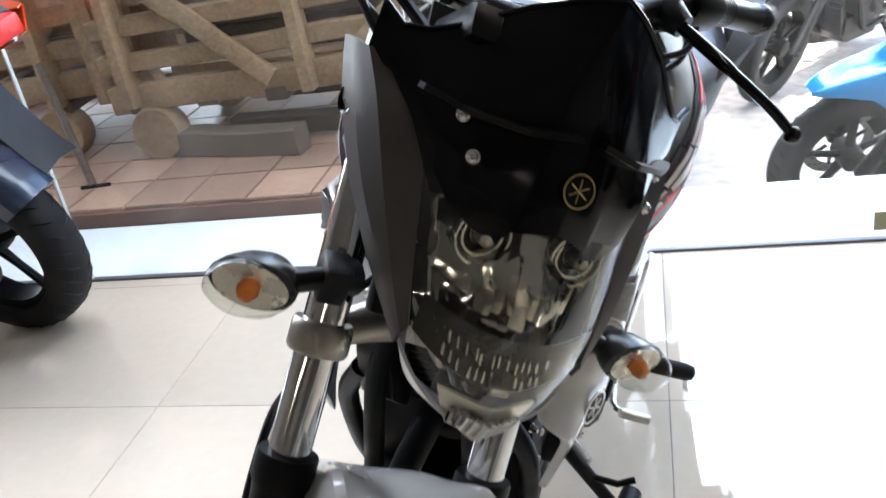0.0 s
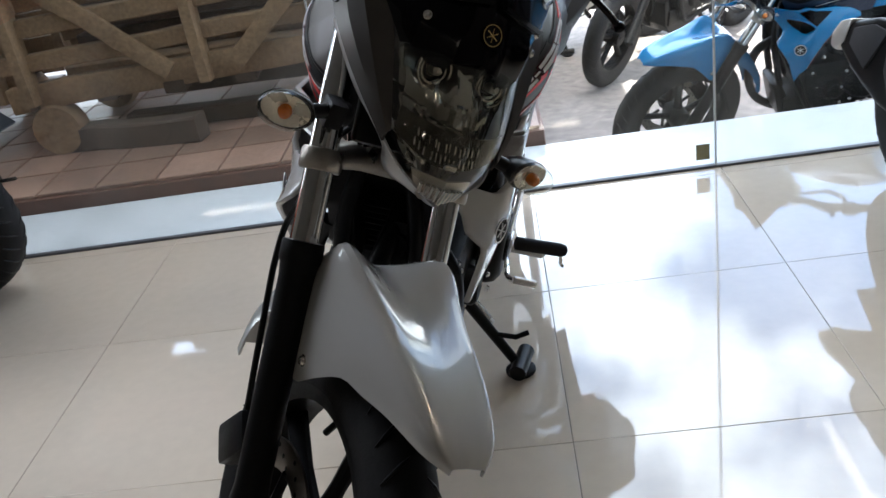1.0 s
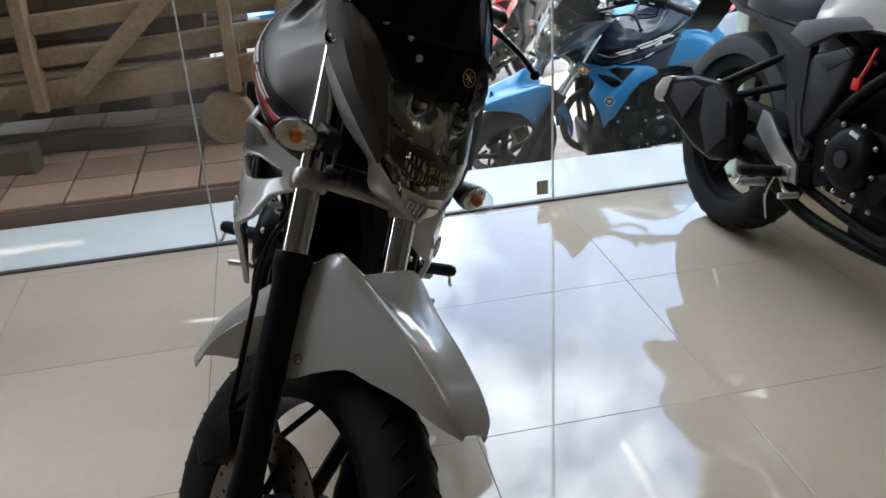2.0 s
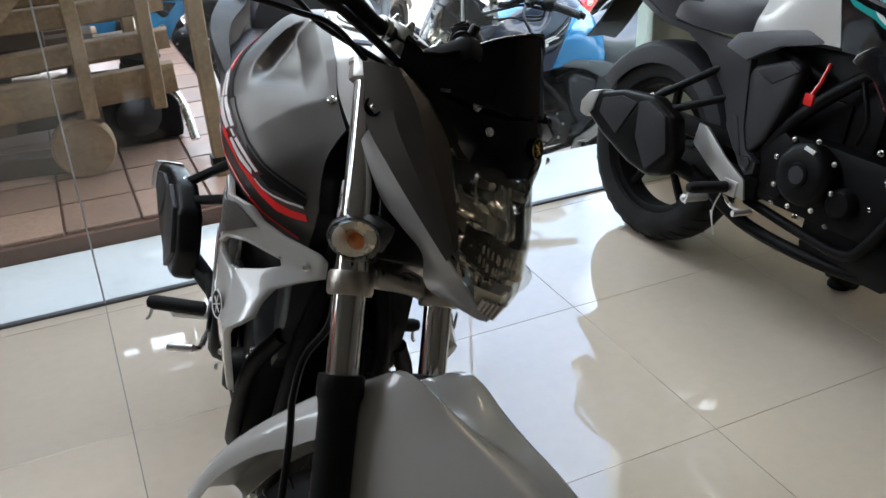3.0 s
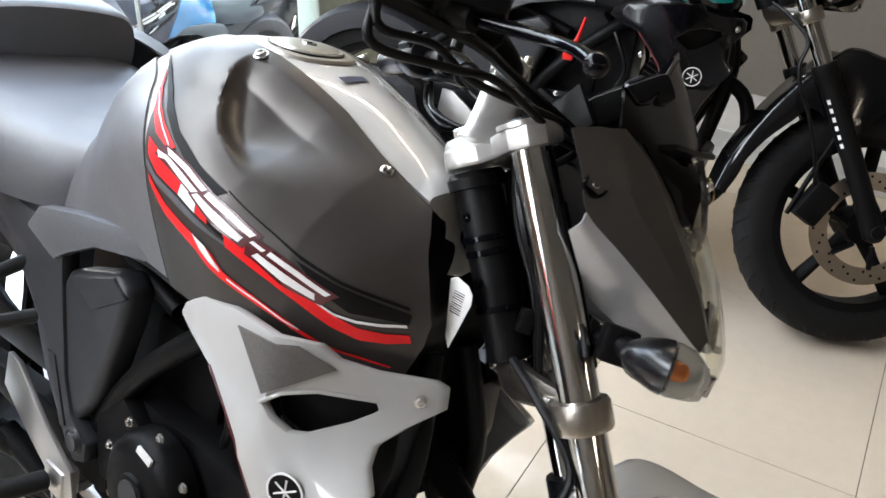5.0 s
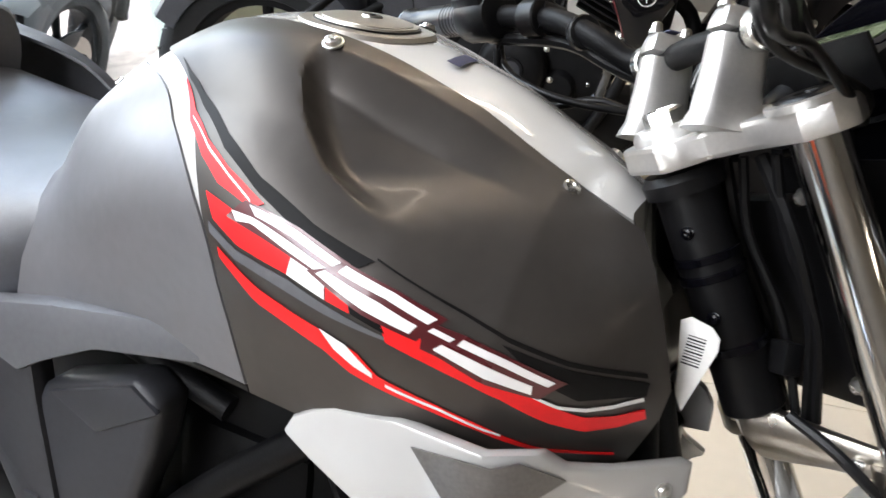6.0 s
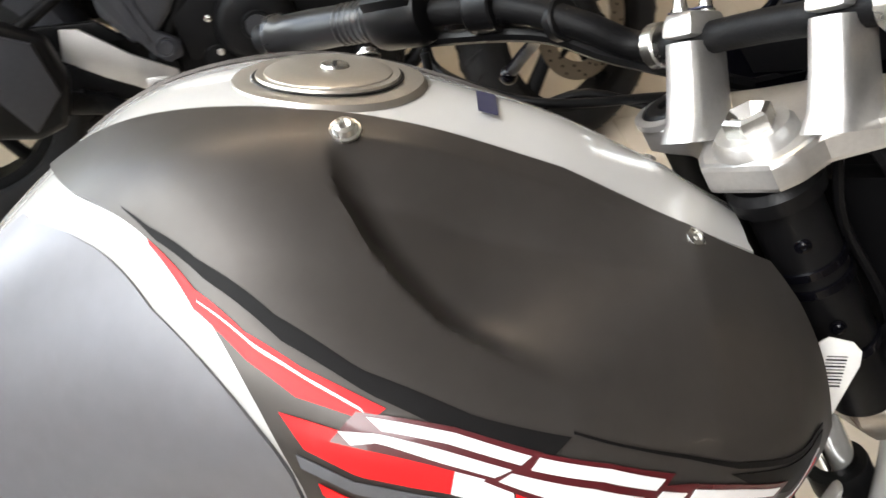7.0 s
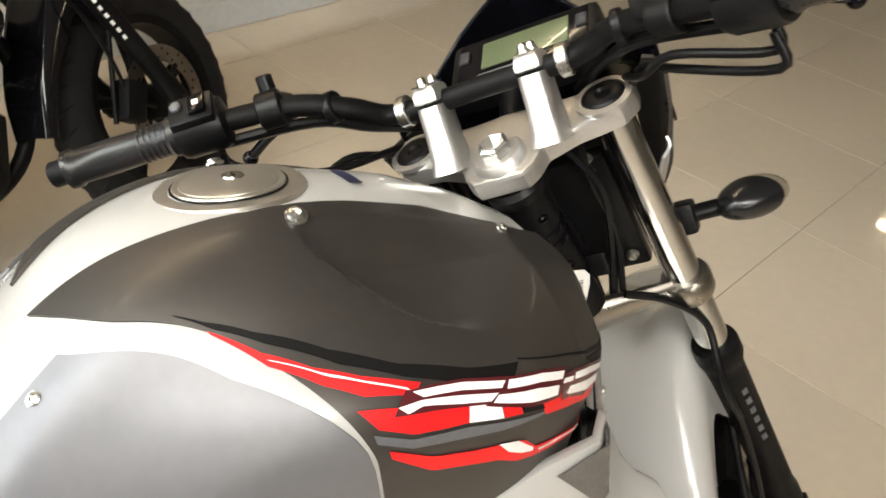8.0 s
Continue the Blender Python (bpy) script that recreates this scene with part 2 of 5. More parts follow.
def plate(outline, x0, x1, bev=0.003, fx=None, bm=None, seg=2):
    """A flat outline in (y, z) given depth from x0 to x1; fx(y, z) shifts x."""
    tmp = bmesh.new()
    vs = [tmp.verts.new((x0, y, z)) for y, z in outline]
    f = tmp.faces.new(vs)
    r = bmesh.ops.extrude_face_region(tmp, geom=[f])
    for v in r["geom"]:
        if isinstance(v, bmesh.types.BMVert):
            v.co.x = x1
    if bev:
        bmesh.ops.bevel(tmp, geom=tmp.edges[:], offset=bev, segments=seg, profile=0.6, affect="EDGES", clamp_overlap=True)
    if fx:
        for v in tmp.verts:
            v.co.x += fx(v.co.y, v.co.z)
    return merge(bm or bmesh.new(), tmp)


def mirror(bm):
    for v in bm.verts:
        v.co.x = -v.co.x
    return bm
STN = [  # y, top z, then (x, z) of the panel edge, the shoulder, the crest and the lower edge
    (.280, .878, .030, .876, .055, .845, .070, .785, .055, .715),
    (.335, .908, .048, .898, .105, .862, .140, .812, .105, .722),
    (.390, .942, .064, .924, .132, .888, .178, .830, .150, .722),
    (.470, .978, .073, .956, .148, .915, .207, .848, .172, .722),
    (.570, .999, .083, .986, .150, .943, .207, .868, .168, .722),
    (.650, 1.002, .092, .990, .146, .948, .192, .870, .158, .718),
    (.730, .984, .098, .964, .138, .922, .168, .845, .150, .705),
    (.810, .921, .095, .905, .127, .864, .143, .795, .145, .700),
    (.880, .830, .075, .822, .100, .805, .125, .765, .140, .700),
]
CREASE = [(.895, .480), (.902, .495), (.912, .516), (.922, .537), (.938, .559), (.955, .577), (.974, .592), (.997, .603), (1.03, .614)]  # height, then the crest's place along the tank


def cat(p0, p1, p2, p3, t):
    return .5 * (2 * p1 + (p2 - p0) * t + (2 * p0 - 5 * p1 + 4 * p2 - p3) * t * t + (3 * p1 - p0 - 3 * p2 + p3) * t ** 3)


def tank_pt(y, v, lift=0.0):
    """A point of the tank's right-hand surface (x positive): v 0 at the spine, 1 panel edge, 4 lower edge."""
    i = 0
    while i < len(STN) - 2 and y > STN[i + 1][0]:
        i += 1
    a, b, c, d = STN[max(i - 1, 0)], STN[i], STN[i + 1], STN[min(i + 2, len(STN) - 1)]
    t = (y - b[0]) / (c[0] - b[0])
    col = [cat(a[k], b[k], c[k], d[k], t) for k in range(1, 10)]
    pts = [(0.0, col[0])] + [(col[k], col[k + 1]) for k in (1, 3, 5, 7)]
    j = min(int(v), 3)
    s = v - j
    q = [pts[max(j - 1, 0)] if j else (-pts[1][0], pts[1][1]), pts[j], pts[j + 1], pts[min(j + 2, 4)]]
    x, z = cat(q[0][0], q[1][0], q[2][0], q[3][0], s), cat(q[0][1], q[1][1], q[2][1], q[3][1], s)
    return x, y, z


def dent(y, z):
    """Depth of the knee scoop ahead of and above its crest."""
    yc = CREASE[0][1] if z < CREASE[0][0] else CREASE[-1][1]
    for (z0, y0), (z1, y1) in zip(CREASE, CREASE[1:]):
        if z0 <= z <= z1:
            yc = y0 + (y1 - y0) * (z - z0) / (z1 - z0)
    top = max(0.0, min(1.0, (1.000 - z) / .045))
    wall = max(0.0, min(1.0, (yc - y) / (.010 + .016 * top)))
    base = max(0.0, min(1.0, (z - .890) / .044))
    run = max(0.0, min(1.0, (y - .37) / .15))
    return .021 * wall * (2 - wall) * base * base * (3 - 2 * base) * run * run * (3 - 2 * run) * (.25 + .75 * top)


# ---- motorcycle ----
RAKE = radians(30)
STEM = Vector((0, .34, .973))
AXIS = Vector((0, math.sin(RAKE), math.cos(RAKE)))
AXLE_F, AXLE_R = Vector((0, -.106, .296)), Vector((0, 1.225, .300))


def fork_at(z, x=0.0):
    return Vector((x, .087 + (z - .634) * math.tan(RAKE), z))


SKINS = {}


def kept_skin(key, *args):
    """The same patch on every motorcycle is worked out once."""
    if key not in SKINS:
        SKINS[key] = skin(*args)
    return SKINS[key]


def skin(ylo, yhi, vlo, vhi, ny, nv, side, lift, curve=None):
    """A patch of the tank's side; curve(y fraction, v fraction) gives (y, v)."""
    rows = []
    for i in range(ny + 1):
        row = []
        for j in range(nv + 1):
            a, b = i / ny, j / nv
            y, v = curve(a, b) if curve else (ylo + (yhi - ylo) * a, vlo + (vhi - vlo) * b)
            p = Vector(tank_pt(y, v))
            e = .004
            du = Vector(tank_pt(min(y + e, .88), v)) - Vector(tank_pt(max(y - e, .28), v))
            dv = Vector(tank_pt(y, min(v + .03, 4))) - Vector(tank_pt(y, max(v - .03, 0)))
            n = du.cross(dv).normalized()
            if n.x < 0 or (abs(n.x) < .2 and n.z < 0):
                n = -n
            p += n * (lift - (dent(p.y, p.z) * min(1.0, max(0.0, (v - 1.0) / .45)) if v > 1.0 else 0))
            row.append((p.x * side, p.y, p.z))
        rows.append(row)
    return rows


def along(pts, t):
    """Piecewise-linear point on a list of tuples."""
    k = min(int(t * (len(pts) - 1)), len(pts) - 2)
    f = t * (len(pts) - 1) - k
    return [a + (b - a) * f for a, b in zip(pts[k], pts[k + 1])]


def strip(upper, lower, side, lift, n=40, m=3):
    return slab(skin(0, 0, 0, 0, n, m, side, lift, lambda a, b: [p + (q - p) * b for p, q in zip(along(upper, a), along(lower, a))]), .0006, -side)


def rear_edge(v):
    pts = [(.0, .790), (.5, .764), (1.0, .735), (1.3, .715), (1.85, .681), (2.23, .658), (2.8, .622), (3.15, .602), (3.5, .592), (4.01, .586)]
    for (a, p), (b, q) in zip(pts, pts[1:]):
        if v <= b:
            return p + (q - p) * (v - a) / (b - a)
    return pts[-1][1]


def front_edge(v):
    pts = [(.0, .336), (.8, .338), (1.43, .315), (2.05, .300), (2.9, .281), (3.25, .284), (4.01, .305)]
    for (a, p), (b, q) in zip(pts, pts[1:]):
        if v <= b:
            return p + (q - p) * (v - a) / (b - a)
    return pts[-1][1]


def wheel(parent, name, c, r, w, tape, S, tyre_label):
    """Tyre, five-spoke rim, hub and drilled disc round the x axis."""
    rim = turn([(.190, -.034), (.216, -.042), (.222, -.040), (.222, -.036), (.205, -.026), (.205, .026), (.222, .036), (.222, .040), (.216, .042), (.190, .034)], c, (1, 0, 0), 56, closed=True)
    spokes = []
    for k in range(5):
        a = 2 * math.pi * k / 5 + .3
        d = Vector((0, math.cos(a), math.sin(a)))
        spokes.append(tube([c + d * .03, c + d * .10, c + d * .205], [.021, .016, .019], 8, flat=.75))
    ob = part(name, rim, BLACKMT, parent, "black five-spoke cast wheel", S)
    part("hub", turn([(.012, -.055), (.042, -.05), (.045, -.02), (.045, .02), (.042, .05), (.012, .055)], c, (1, 0, 0), 28), BLACKMT, ob)
    for sp in spokes:
        part("spoke", sp, BLACKMT, ob)
    prof = []
    for k in range(15):
        a = math.pi * (k / 14)
        prof.append((.212 + (r - .212) * (math.sin(a) ** .62), -w / 2 * math.cos(a) * (1.0 if 0 < k < 14 else .82)))
    ty = turn(prof + [(.21, w * .38), (.21, -w * .38)], c, (1, 0, 0), 72, closed=True)
    part("tyre", ty, RUBBER, ob, tyre_label)
    tread = bmesh.new()
    for k in range(36):
        for s in (1, -1):
            a = 2 * math.pi * (k + (.5 if s > 0 else 0)) / 36
            pts = []
            for q in range(4):
                ang = math.pi / 2 + s * (.18 + q * .27)
                aa = a + q * .035
                rr = .212 + (r - .212) * (math.sin(ang) ** .62) + .0006
                pts.append(c + Vector((-w / 2 * math.cos(ang), rr * math.cos(aa), rr * math.sin(aa))))
            tube(pts, [.0012, .003, .003, .0015], 5, tread)
    tagged(part("tread_pattern", tread, BLACKPL, ob), kind="stuff")
    if tape:
        for s in (1, -1):
            part("rim_tape", turn([(.213, s * .0425), (.2185, s * .0428), (.2185, s * .0435), (.213, s * .0432)], c, (1, 0, 0), 56, closed=True), tape, ob, "teal rim tape")
    return ob


def disc(parent, c, x, r):
    ob = part("brake_disc", turn([(r - .042, x - .002), (r, x - .002), (r, x + .002), (r - .042, x + .002)], c, (1, 0, 0), 60, closed=True), DISCM, parent, "drilled steel brake disc")
    for k in range(6):
        a = k * math.pi / 3
        part("disc_arm", rod(c + Vector((x, .045 * math.cos(a), .045 * math.sin(a))), c + Vector((x, (r - .036) * math.cos(a + .25), (r - .036) * math.sin(a + .25))), .007, 8), BLACKMT, parent)
    h = bmesh.new()
    for k in range(40):
        a, rr = 2 * math.pi * k / 40, r - .010 - .011 * (k % 3)
        p = c + Vector((0, rr * math.cos(a), rr * math.sin(a)))
        rod(p + Vector((x - .0024, 0, 0)), p + Vector((x + .0024, 0, 0)), .0035, 8, h, 0)
    tagged(part("disc_drilling", h, BLACKPL, parent), kind="stuff")
    return ob


def bolt(parent, p, n, r=.006, h=.005, m=None, label="", S=None):
    """A domed head with a hex socket."""
    p, n = Vector(p), Vector(n).normalized()
    bm = turn([(r * 1.25, 0), (r * 1.25, h * .25), (r, h * .3), (r * .85, h * .85), (r * .5, h), (r * .48, h * .55), (r * .1, h * .5)], p, n, 14)
    return part("bolt", bm, m or STEEL, parent, label, S)


def emblem(parent, p, n, r, ring, face, S=None):
    """A round badge with a raised rim and three crossed bars."""
    p, n = Vector(p), Vector(n).normalized()
    ob = part("badge", turn([(r * .2, 0), (r * .98, 0), (r * .98, .0015), (r * .2, .0018)], p, n, 28), face, parent, "round badge", S)
    part("badge_ring", turn([(r * .90, .001), (r, .001), (r, .0026), (r * .90, .0026)], p, n, 32, closed=True), ring, ob)
    u, w = frame_at(n)
    up = (Vector((0, 0, 1)) - n * n.z).normalized()
    sd = n.cross(up)
    for k in range(3):
        a = math.pi / 2 + k * math.pi / 3
        d = up * math.sin(a) + sd * math.cos(a)
        part("badge_bar", rod(p + n * .002 - d * r * .66, p + n * .002 + d * r * .66, r * .055, 6), ring, ob)
    return ob


def motorcycle(label, col, m, steer, stripe=None, tape=None, seatlab=True):
    """A naked street motorcycle. Local axes: x to its left, y backwards, z up; the front wheel stands near the origin."""
    root = tagged(new("motorcycle"), label, "motorcycle", "showroom motorcycles")
    root.matrix_basis = m
    root.empty_display_size = .1
    TANK, PANEL, FLANK, SHROUD, FENDER = col["tank"], col["panel"], col["flank"], col["shroud"], col["fender"]
    S = Matrix.Translation(STEM) @ Matrix.Rotation(steer, 4, AXIS) @ Matrix.Translation(-STEM)

    # wheels
    wf = wheel(root, "front_wheel", AXLE_F, .294, .100, None, S, "black front tyre with curved grooves")
    disc(wf, AXLE_F, -.068, .135)
    wr = wheel(root, "rear_wheel", AXLE_R, .299, .140, tape, None, "wide black rear tyre")
    part("sprocket", turn([(.03, .078), (.095, .078), (.095, .084), (.03, .084)], AXLE_R, (1, 0, 0), 36, closed=True), DISCM, wr)

    # fork
    for s in (1, -1):
        t = part("fork_tube", rod(fork_at(.60, s * .104), fork_at(.972, s * .104), .0203, 28), CHROME, root, "polished chrome fork tube", S)
        a, b = fork_at(.650, s * .104), AXLE_F + Vector((s * .104, 0, 0))
        d = (b - a).normalized()
        L = (b - a).length
        sl = turn([(.0205, -.001), (.0285, 0), (.0295, .004), (.0295, .026), (.0265, .032), (.0245, .05), (.0240, L - .07), (.027, L - .05), (.027, L + .012), (.012, L + .026)], a, d, 28)
        rod(b + Vector((-s * .03, 0, 0)), b + Vector((s * .03, 0, 0)), .016, 18, sl)
        sl = part("fork_slider", sl, BLACKMT, root, "matte black fork leg", S)
        bars = bmesh.new()
        nrm = Vector((s, 0, 0)) * .62 + d.cross(Vector((s, 0, 0))) * (-.78 * s)
        nrm = (nrm - d * nrm.dot(d)).normalized()
        tg = d.cross(nrm)
        for k in range(6):
            c = a + d * (.085 + k * .021) + nrm * .0243
            box(c, (.008, .011, .0012), .0003, Matrix((tg, d, nrm)).transposed(), bars)
        part("lettering", bars, col.get("letters", ALLOY), sl, "row of small pale bars")
    # lower clamp
    rings = []
    back = STEM + AXIS * ((.748 - .973) / AXIS.z)
    for s in (1, -1):
        rings.append(turn([(.0203, -.014), (.0270, -.016), (.0292, -.012), (.0292, .010), (.0270, .014), (.0203, .012)], fork_at(.748, s * .104), AXIS, 30, closed=True))
    lc = part("lower_clamp", tube([fork_at(.748, -.06) + Vector((0, .03, 0)), back, fork_at(.748, .06) + Vector((0, .03, 0))], [.018, .030, .018], 14, flat=.55), RINGM, root, "cast aluminium lower fork clamp bridge", S)
    for r in rings:
        part("clamp_ring", r, RINGM, lc, "cast aluminium clamp ring")
    for s in (1, -1):
        part("clamp_arm", tube([fork_at(.748, s * .092) + Vector((0, .010, 0)), fork_at(.748, s * .055) + Vector((0, .03, 0)), back], [.016, .020, .028], 14, flat=.55), RINGM, lc, "cast aluminium clamp arm")
        bolt(lc, fork_at(.748, s * .104) + Vector((-s * .022, .03, -.004)), (-s * .3, 1, .2), .006, .008)
    # wiring and brackets behind the headlight
    rg = random.Random(12)
    part("headlight_stay", box(fork_at(.86) + Vector((0, -.022, 0)), (.150, .020, .17), .006, Matrix.Rotation(-RAKE, 3, "X")), BLACKPL, root, "black headlight stay", S)
    for k in range(7):
        x = -.066 + .022 * k + rg.uniform(-.006, .006)
        part("wire", tube(spline([fork_at(.955, x) + Vector((0, .012, 0)), fork_at(.90, x + rg.uniform(-.02, .02)) + Vector((0, .020, 0)), fork_at(.84, x + rg.uniform(-.02, .02)) + Vector((0, .016, 0)), fork_at(.765, x * .6) + Vector((0, .030, 0))], 4), .004 + .0015 * (k % 2), 7), BLACKPL, root, "", S)
    part("wire_connector", box(fork_at(.855, .035) + Vector((0, .030, 0)), (.022, .014, .018), .003), BLACKPL, root, "", S)
    part("wire_connector", box(fork_at(.81, -.030) + Vector((0, .034, 0)), (.024, .016, .026), .003), BLACKPL, root, "", S)
    for q in ((.058, .93), (-.058, .93), (.058, .80), (-.058, .80)):
        bolt(root, fork_at(q[1], q[0]) + Vector((0, -.008, 0)), (0, .87, -.5), .006, .007, S=S)
    # head tube and stem
    crown = STEM - AXIS * .022
    part("head_tube", rod(back + AXIS * .02, crown - AXIS * .030, .025, 28), BLACKPL, root, "black steering head")
    for k, r in ((.30, .0275), (.62, .0270), (.70, .0268)):
        part("head_ring", turn([(.0245, -.004), (r, -.003), (r, .003), (.0245, .004)], (back + AXIS * .02).lerp(crown - AXIS * .030, k), AXIS, 28, closed=True), BLACKGL, root)
    for x, k in ((-.026, .45), (-.024, .82)):
        bolt(root, (back + AXIS * .02).lerp(crown - AXIS * .030, k) + Vector((x, .004, 0)), (-1, .2, 0), .0045, .004, BLACKGL)
    part("bearing_cover", turn([(.024, 0), (.031, .001), (.032, .012), (.028, .018), (.02, .018)], crown - AXIS * .034, AXIS, 28), BLACKPL, root)
    # top clamp
    fwd = AXIS.cross(Vector((1, 0, 0)))
    if fwd.y > 0:
        fwd = -fwd
    half = [(.0, .030), (.026, .030), (.036, .018), (.044, -.002), (.074, -.016), (.096, -.020), (.120, -.026), (.1335, -.044), (.1335, -.062), (.120, -.079), (.098, -.080), (.074, -.070), (.040, -.070), (.0, -.074)]
    ring = half + [(-x, f) for x, f in half[-2:0:-1]]
    tc = bmesh.new()
    o = crown - AXIS * .012
    vs = [tc.verts.new(o + Vector((x, 0, 0)) - fwd * f) for x, f in ring]
    f0 = tc.faces.new(vs)
    ex = bmesh.ops.extrude_face_region(tc, geom=[f0])
    bmesh.ops.translate(tc, verts=[v for v in ex["geom"] if isinstance(v, bmesh.types.BMVert)], vec=AXIS * .022)
    bmesh.ops.bevel(tc, geom=tc.edges[:], offset=.004, segments=2, profile=.6, affect="EDGES", clamp_overlap=True)
    tc = part("top_clamp", tc, ALLOY, root, "satin aluminium top fork clamp", S, 14)
    top = crown + AXIS * .010
    part("clamp_boss", turn([(.010, .010), (.024, .010), (.027, .006), (.028, 0)], top, AXIS, 24), ALLOY, tc)
    part("stem_nut", turn([(.005, .012), (.0135, .022), (.0165, .020), (.0165, .009)], top, AXIS, 6), STEEL, tc, "bright hexagon stem nut", sharp=20)
    for s in (1, -1):
        q = top + Vector((s * .104, 0, 0)) + fwd * .049
        cap = part("fork_cap", turn([(.003, .003), (.0075, .0035), (.009, .007), (.017, .0075), (.0195, .006), (.0215, .004), (.0225, -.002)], q, AXIS, 28), BLACKPL, tc, "black fork cap")
        part("cap_ring", turn([(.0225, -.001), (.029, -.001), (.029, .004), (.0225, .005)], q, AXIS, 28, closed=True), ALLOY, tc)
    # handlebar risers
    barc = Vector((0, .322, 1.034))
    for s in (1, -1):
        lo = Vector((s * .054, .322, .968))
        hi = barc + Vector((s * .054, 0, 0))
        rs = bmesh.new()
        rows = []
        for k, (w, d) in ((-.06, (.019, .030)), (.02, (.0185, .028)), (.14, (.0165, .0245)), (.5, (.0150, .0225)), (.85, (.0145, .0215)), (.96, (.0140, .0210))):
            rows.append([lo.lerp(hi, k) + Vector((w * (abs(math.cos(a)) ** .6) * (1 if math.cos(a) > 0 else -1), d * (abs(math.sin(a)) ** .6) * (1 if math.sin(a) > 0 else -1), 0)) for a in (2 * math.pi * j / 24 for j in range(24))])
        rs = part("bar_riser", grid(rows, True, True, rs), ALLOY, root, "cast aluminium handlebar riser", S, 50)
        part("bar_cap", box(hi + Vector((0, 0, .0095)), (.029, .043, .018), .006, None, None, .82), ALLOY, rs, sharp=50)
        for k in (1, -1):
            bolt(rs, hi + Vector((0, .0135 * k, .0175)), (0, 0, 1), .0052, .010)
        part("bar_collar", rod(hi + Vector((s * .026, 0, 0)), hi + Vector((s * .038, 0, 0)), .0165, 18), STEEL, rs, "bright bar collar")
    part("ink_scribble", box(barc + Vector((.054, .004, .0192)), (.030, .010, .0012), .0004), BLUEINK, root, "blue ink mark", S)
    # handlebar
    hp = [barc, barc + Vector((.095, 0, 0)), Vector((.125, .356, 1.054)), Vector((.155, .380, 1.070)), Vector((.190, .400, 1.078)), Vector((.262, .442, 1.083)), Vector((.378, .490, 1.085))]
    hpr = [barc, barc + Vector((.095, 0, 0)), Vector((.135, .345, 1.046)), Vector((.165, .368, 1.048)), Vector((.200, .404, 1.045)), Vector((.262, .456, 1.039)), Vector((.378, .516, 1.030))]
    hpts = spline([Vector((-p.x, p.y, p.z)) for p in hpr[:0:-1]] + hp, 6)
    hb = part("handlebar", tube(hpts, .0112, 14), BLACKMT, root, "black tubular handlebar", S)
    for s in (1, -1):
        hs = hp if s > 0 else hpr
        e = lambda k, j: Vector((s * (hs[k].x * (1 - j) + hs[k + 1].x * j), hs[k].y * (1 - j) + hs[k + 1].y * j, hs[k].z * (1 - j) + hs[k + 1].z * j))
        g0, g1 = e(5, .04 if s > 0 else .22), e(5, .95 if s > 0 else 1.15)
        d = (g1 - g0).normalized()
        L = (g1 - g0).length
        gp = turn([(.0115, 0), (.0195, .0), (.020, .006), (.0172, .010), (.0165, L * .3), (.0175, L * .6), (.0168, L - .012), (.0195, L - .008), (.0195, L), (.010, L + .004)], g0, d, 22)
        gp = part("grip", gp, GRIPM, hb, "ribbed black rubber grip")
        ribs = bmesh.new()
        for k in range(5):
            turn([(.0166, 0), (.0174, .0012), (.0174, .0028), (.0166, .004)], g0 + d * (.010 + k * .006), d, 18, ribs)
        part("grip_ribs", ribs, GRIPM, gp)
        part("bar_end", rod(g1, g1 + d * .018, .013, 16), BLACKMT, hb)
        sw = g0 - d * .020
        swb = turn([(.014, -.030), (.024, -.028), (.0265, -.022), (.0265, .014), (.0245, .019), (.014, .019)], sw, d, 18)
        u = (Vector((0, .75, .66)) - d * d.dot(Vector((0, .75, .66)))).normalized()
        w = d.cross(u)
        Mx = Matrix((d, w, u)).transposed()
        box(sw + u * .020 + d * -.004, (.044, .034, .018), .004, Mx, swb)
        swb = part("switch_housing", swb, BLACKPL, hb, "black switch housing")
        part("switch_button", box(sw + u * .031 + d * -.012, (.016, .022, .006), .0015, Mx), BLACKGL, swb)
        part("switch_mark", box(sw + u * .0345 + d * -.012, (.006, .006, .001), .0003, Mx), WHITED, swb)
        part("horn_button", rod(sw + u * .028 + d * .009 + w * .004, sw + u * .034 + d * .009 + w * .004, .0055, 12), GREYLT if s > 0 else RED, swb)
        # lever and perch
        pr = e(4, -.04)
        fw = Vector((0, -1, -.10))
        pk = tube([pr, pr + fw * .022, pr + fw * .04 + d * .01], [.019, .017, .013], 12)
        rod(pr - d * .012, pr + d * .012, .019, 18, pk)
        part("lever_perch", pk, BLACKPL, hb)
        lp = spline([pr + fw * .030, pr + Vector((s * .030, -.075, -.008)), pr + Vector((s * .065, -.105, -.016)), pr + Vector((s * .100, -.118, -.026)), pr + Vector((s * .135, -.128, -.040))], 5)
        lv = tube(lp, [.0075] * 8 + [.0062] * (len(lp) - 8), 10, flat=.8)
        bmesh.ops.create_uvsphere(lv, u_segments=14, v_segments=10, radius=.0095, matrix=Matrix.Translation(lp[-1]))
        part("lever", lv, BLACKGL, hb, "black lever with a ball end")
        part("mirror_boss", rod(pr + Vector((0, -.006, .012)), pr + Vector((0, -.006, .034)), .0085, 12), BLACKPL, hb)
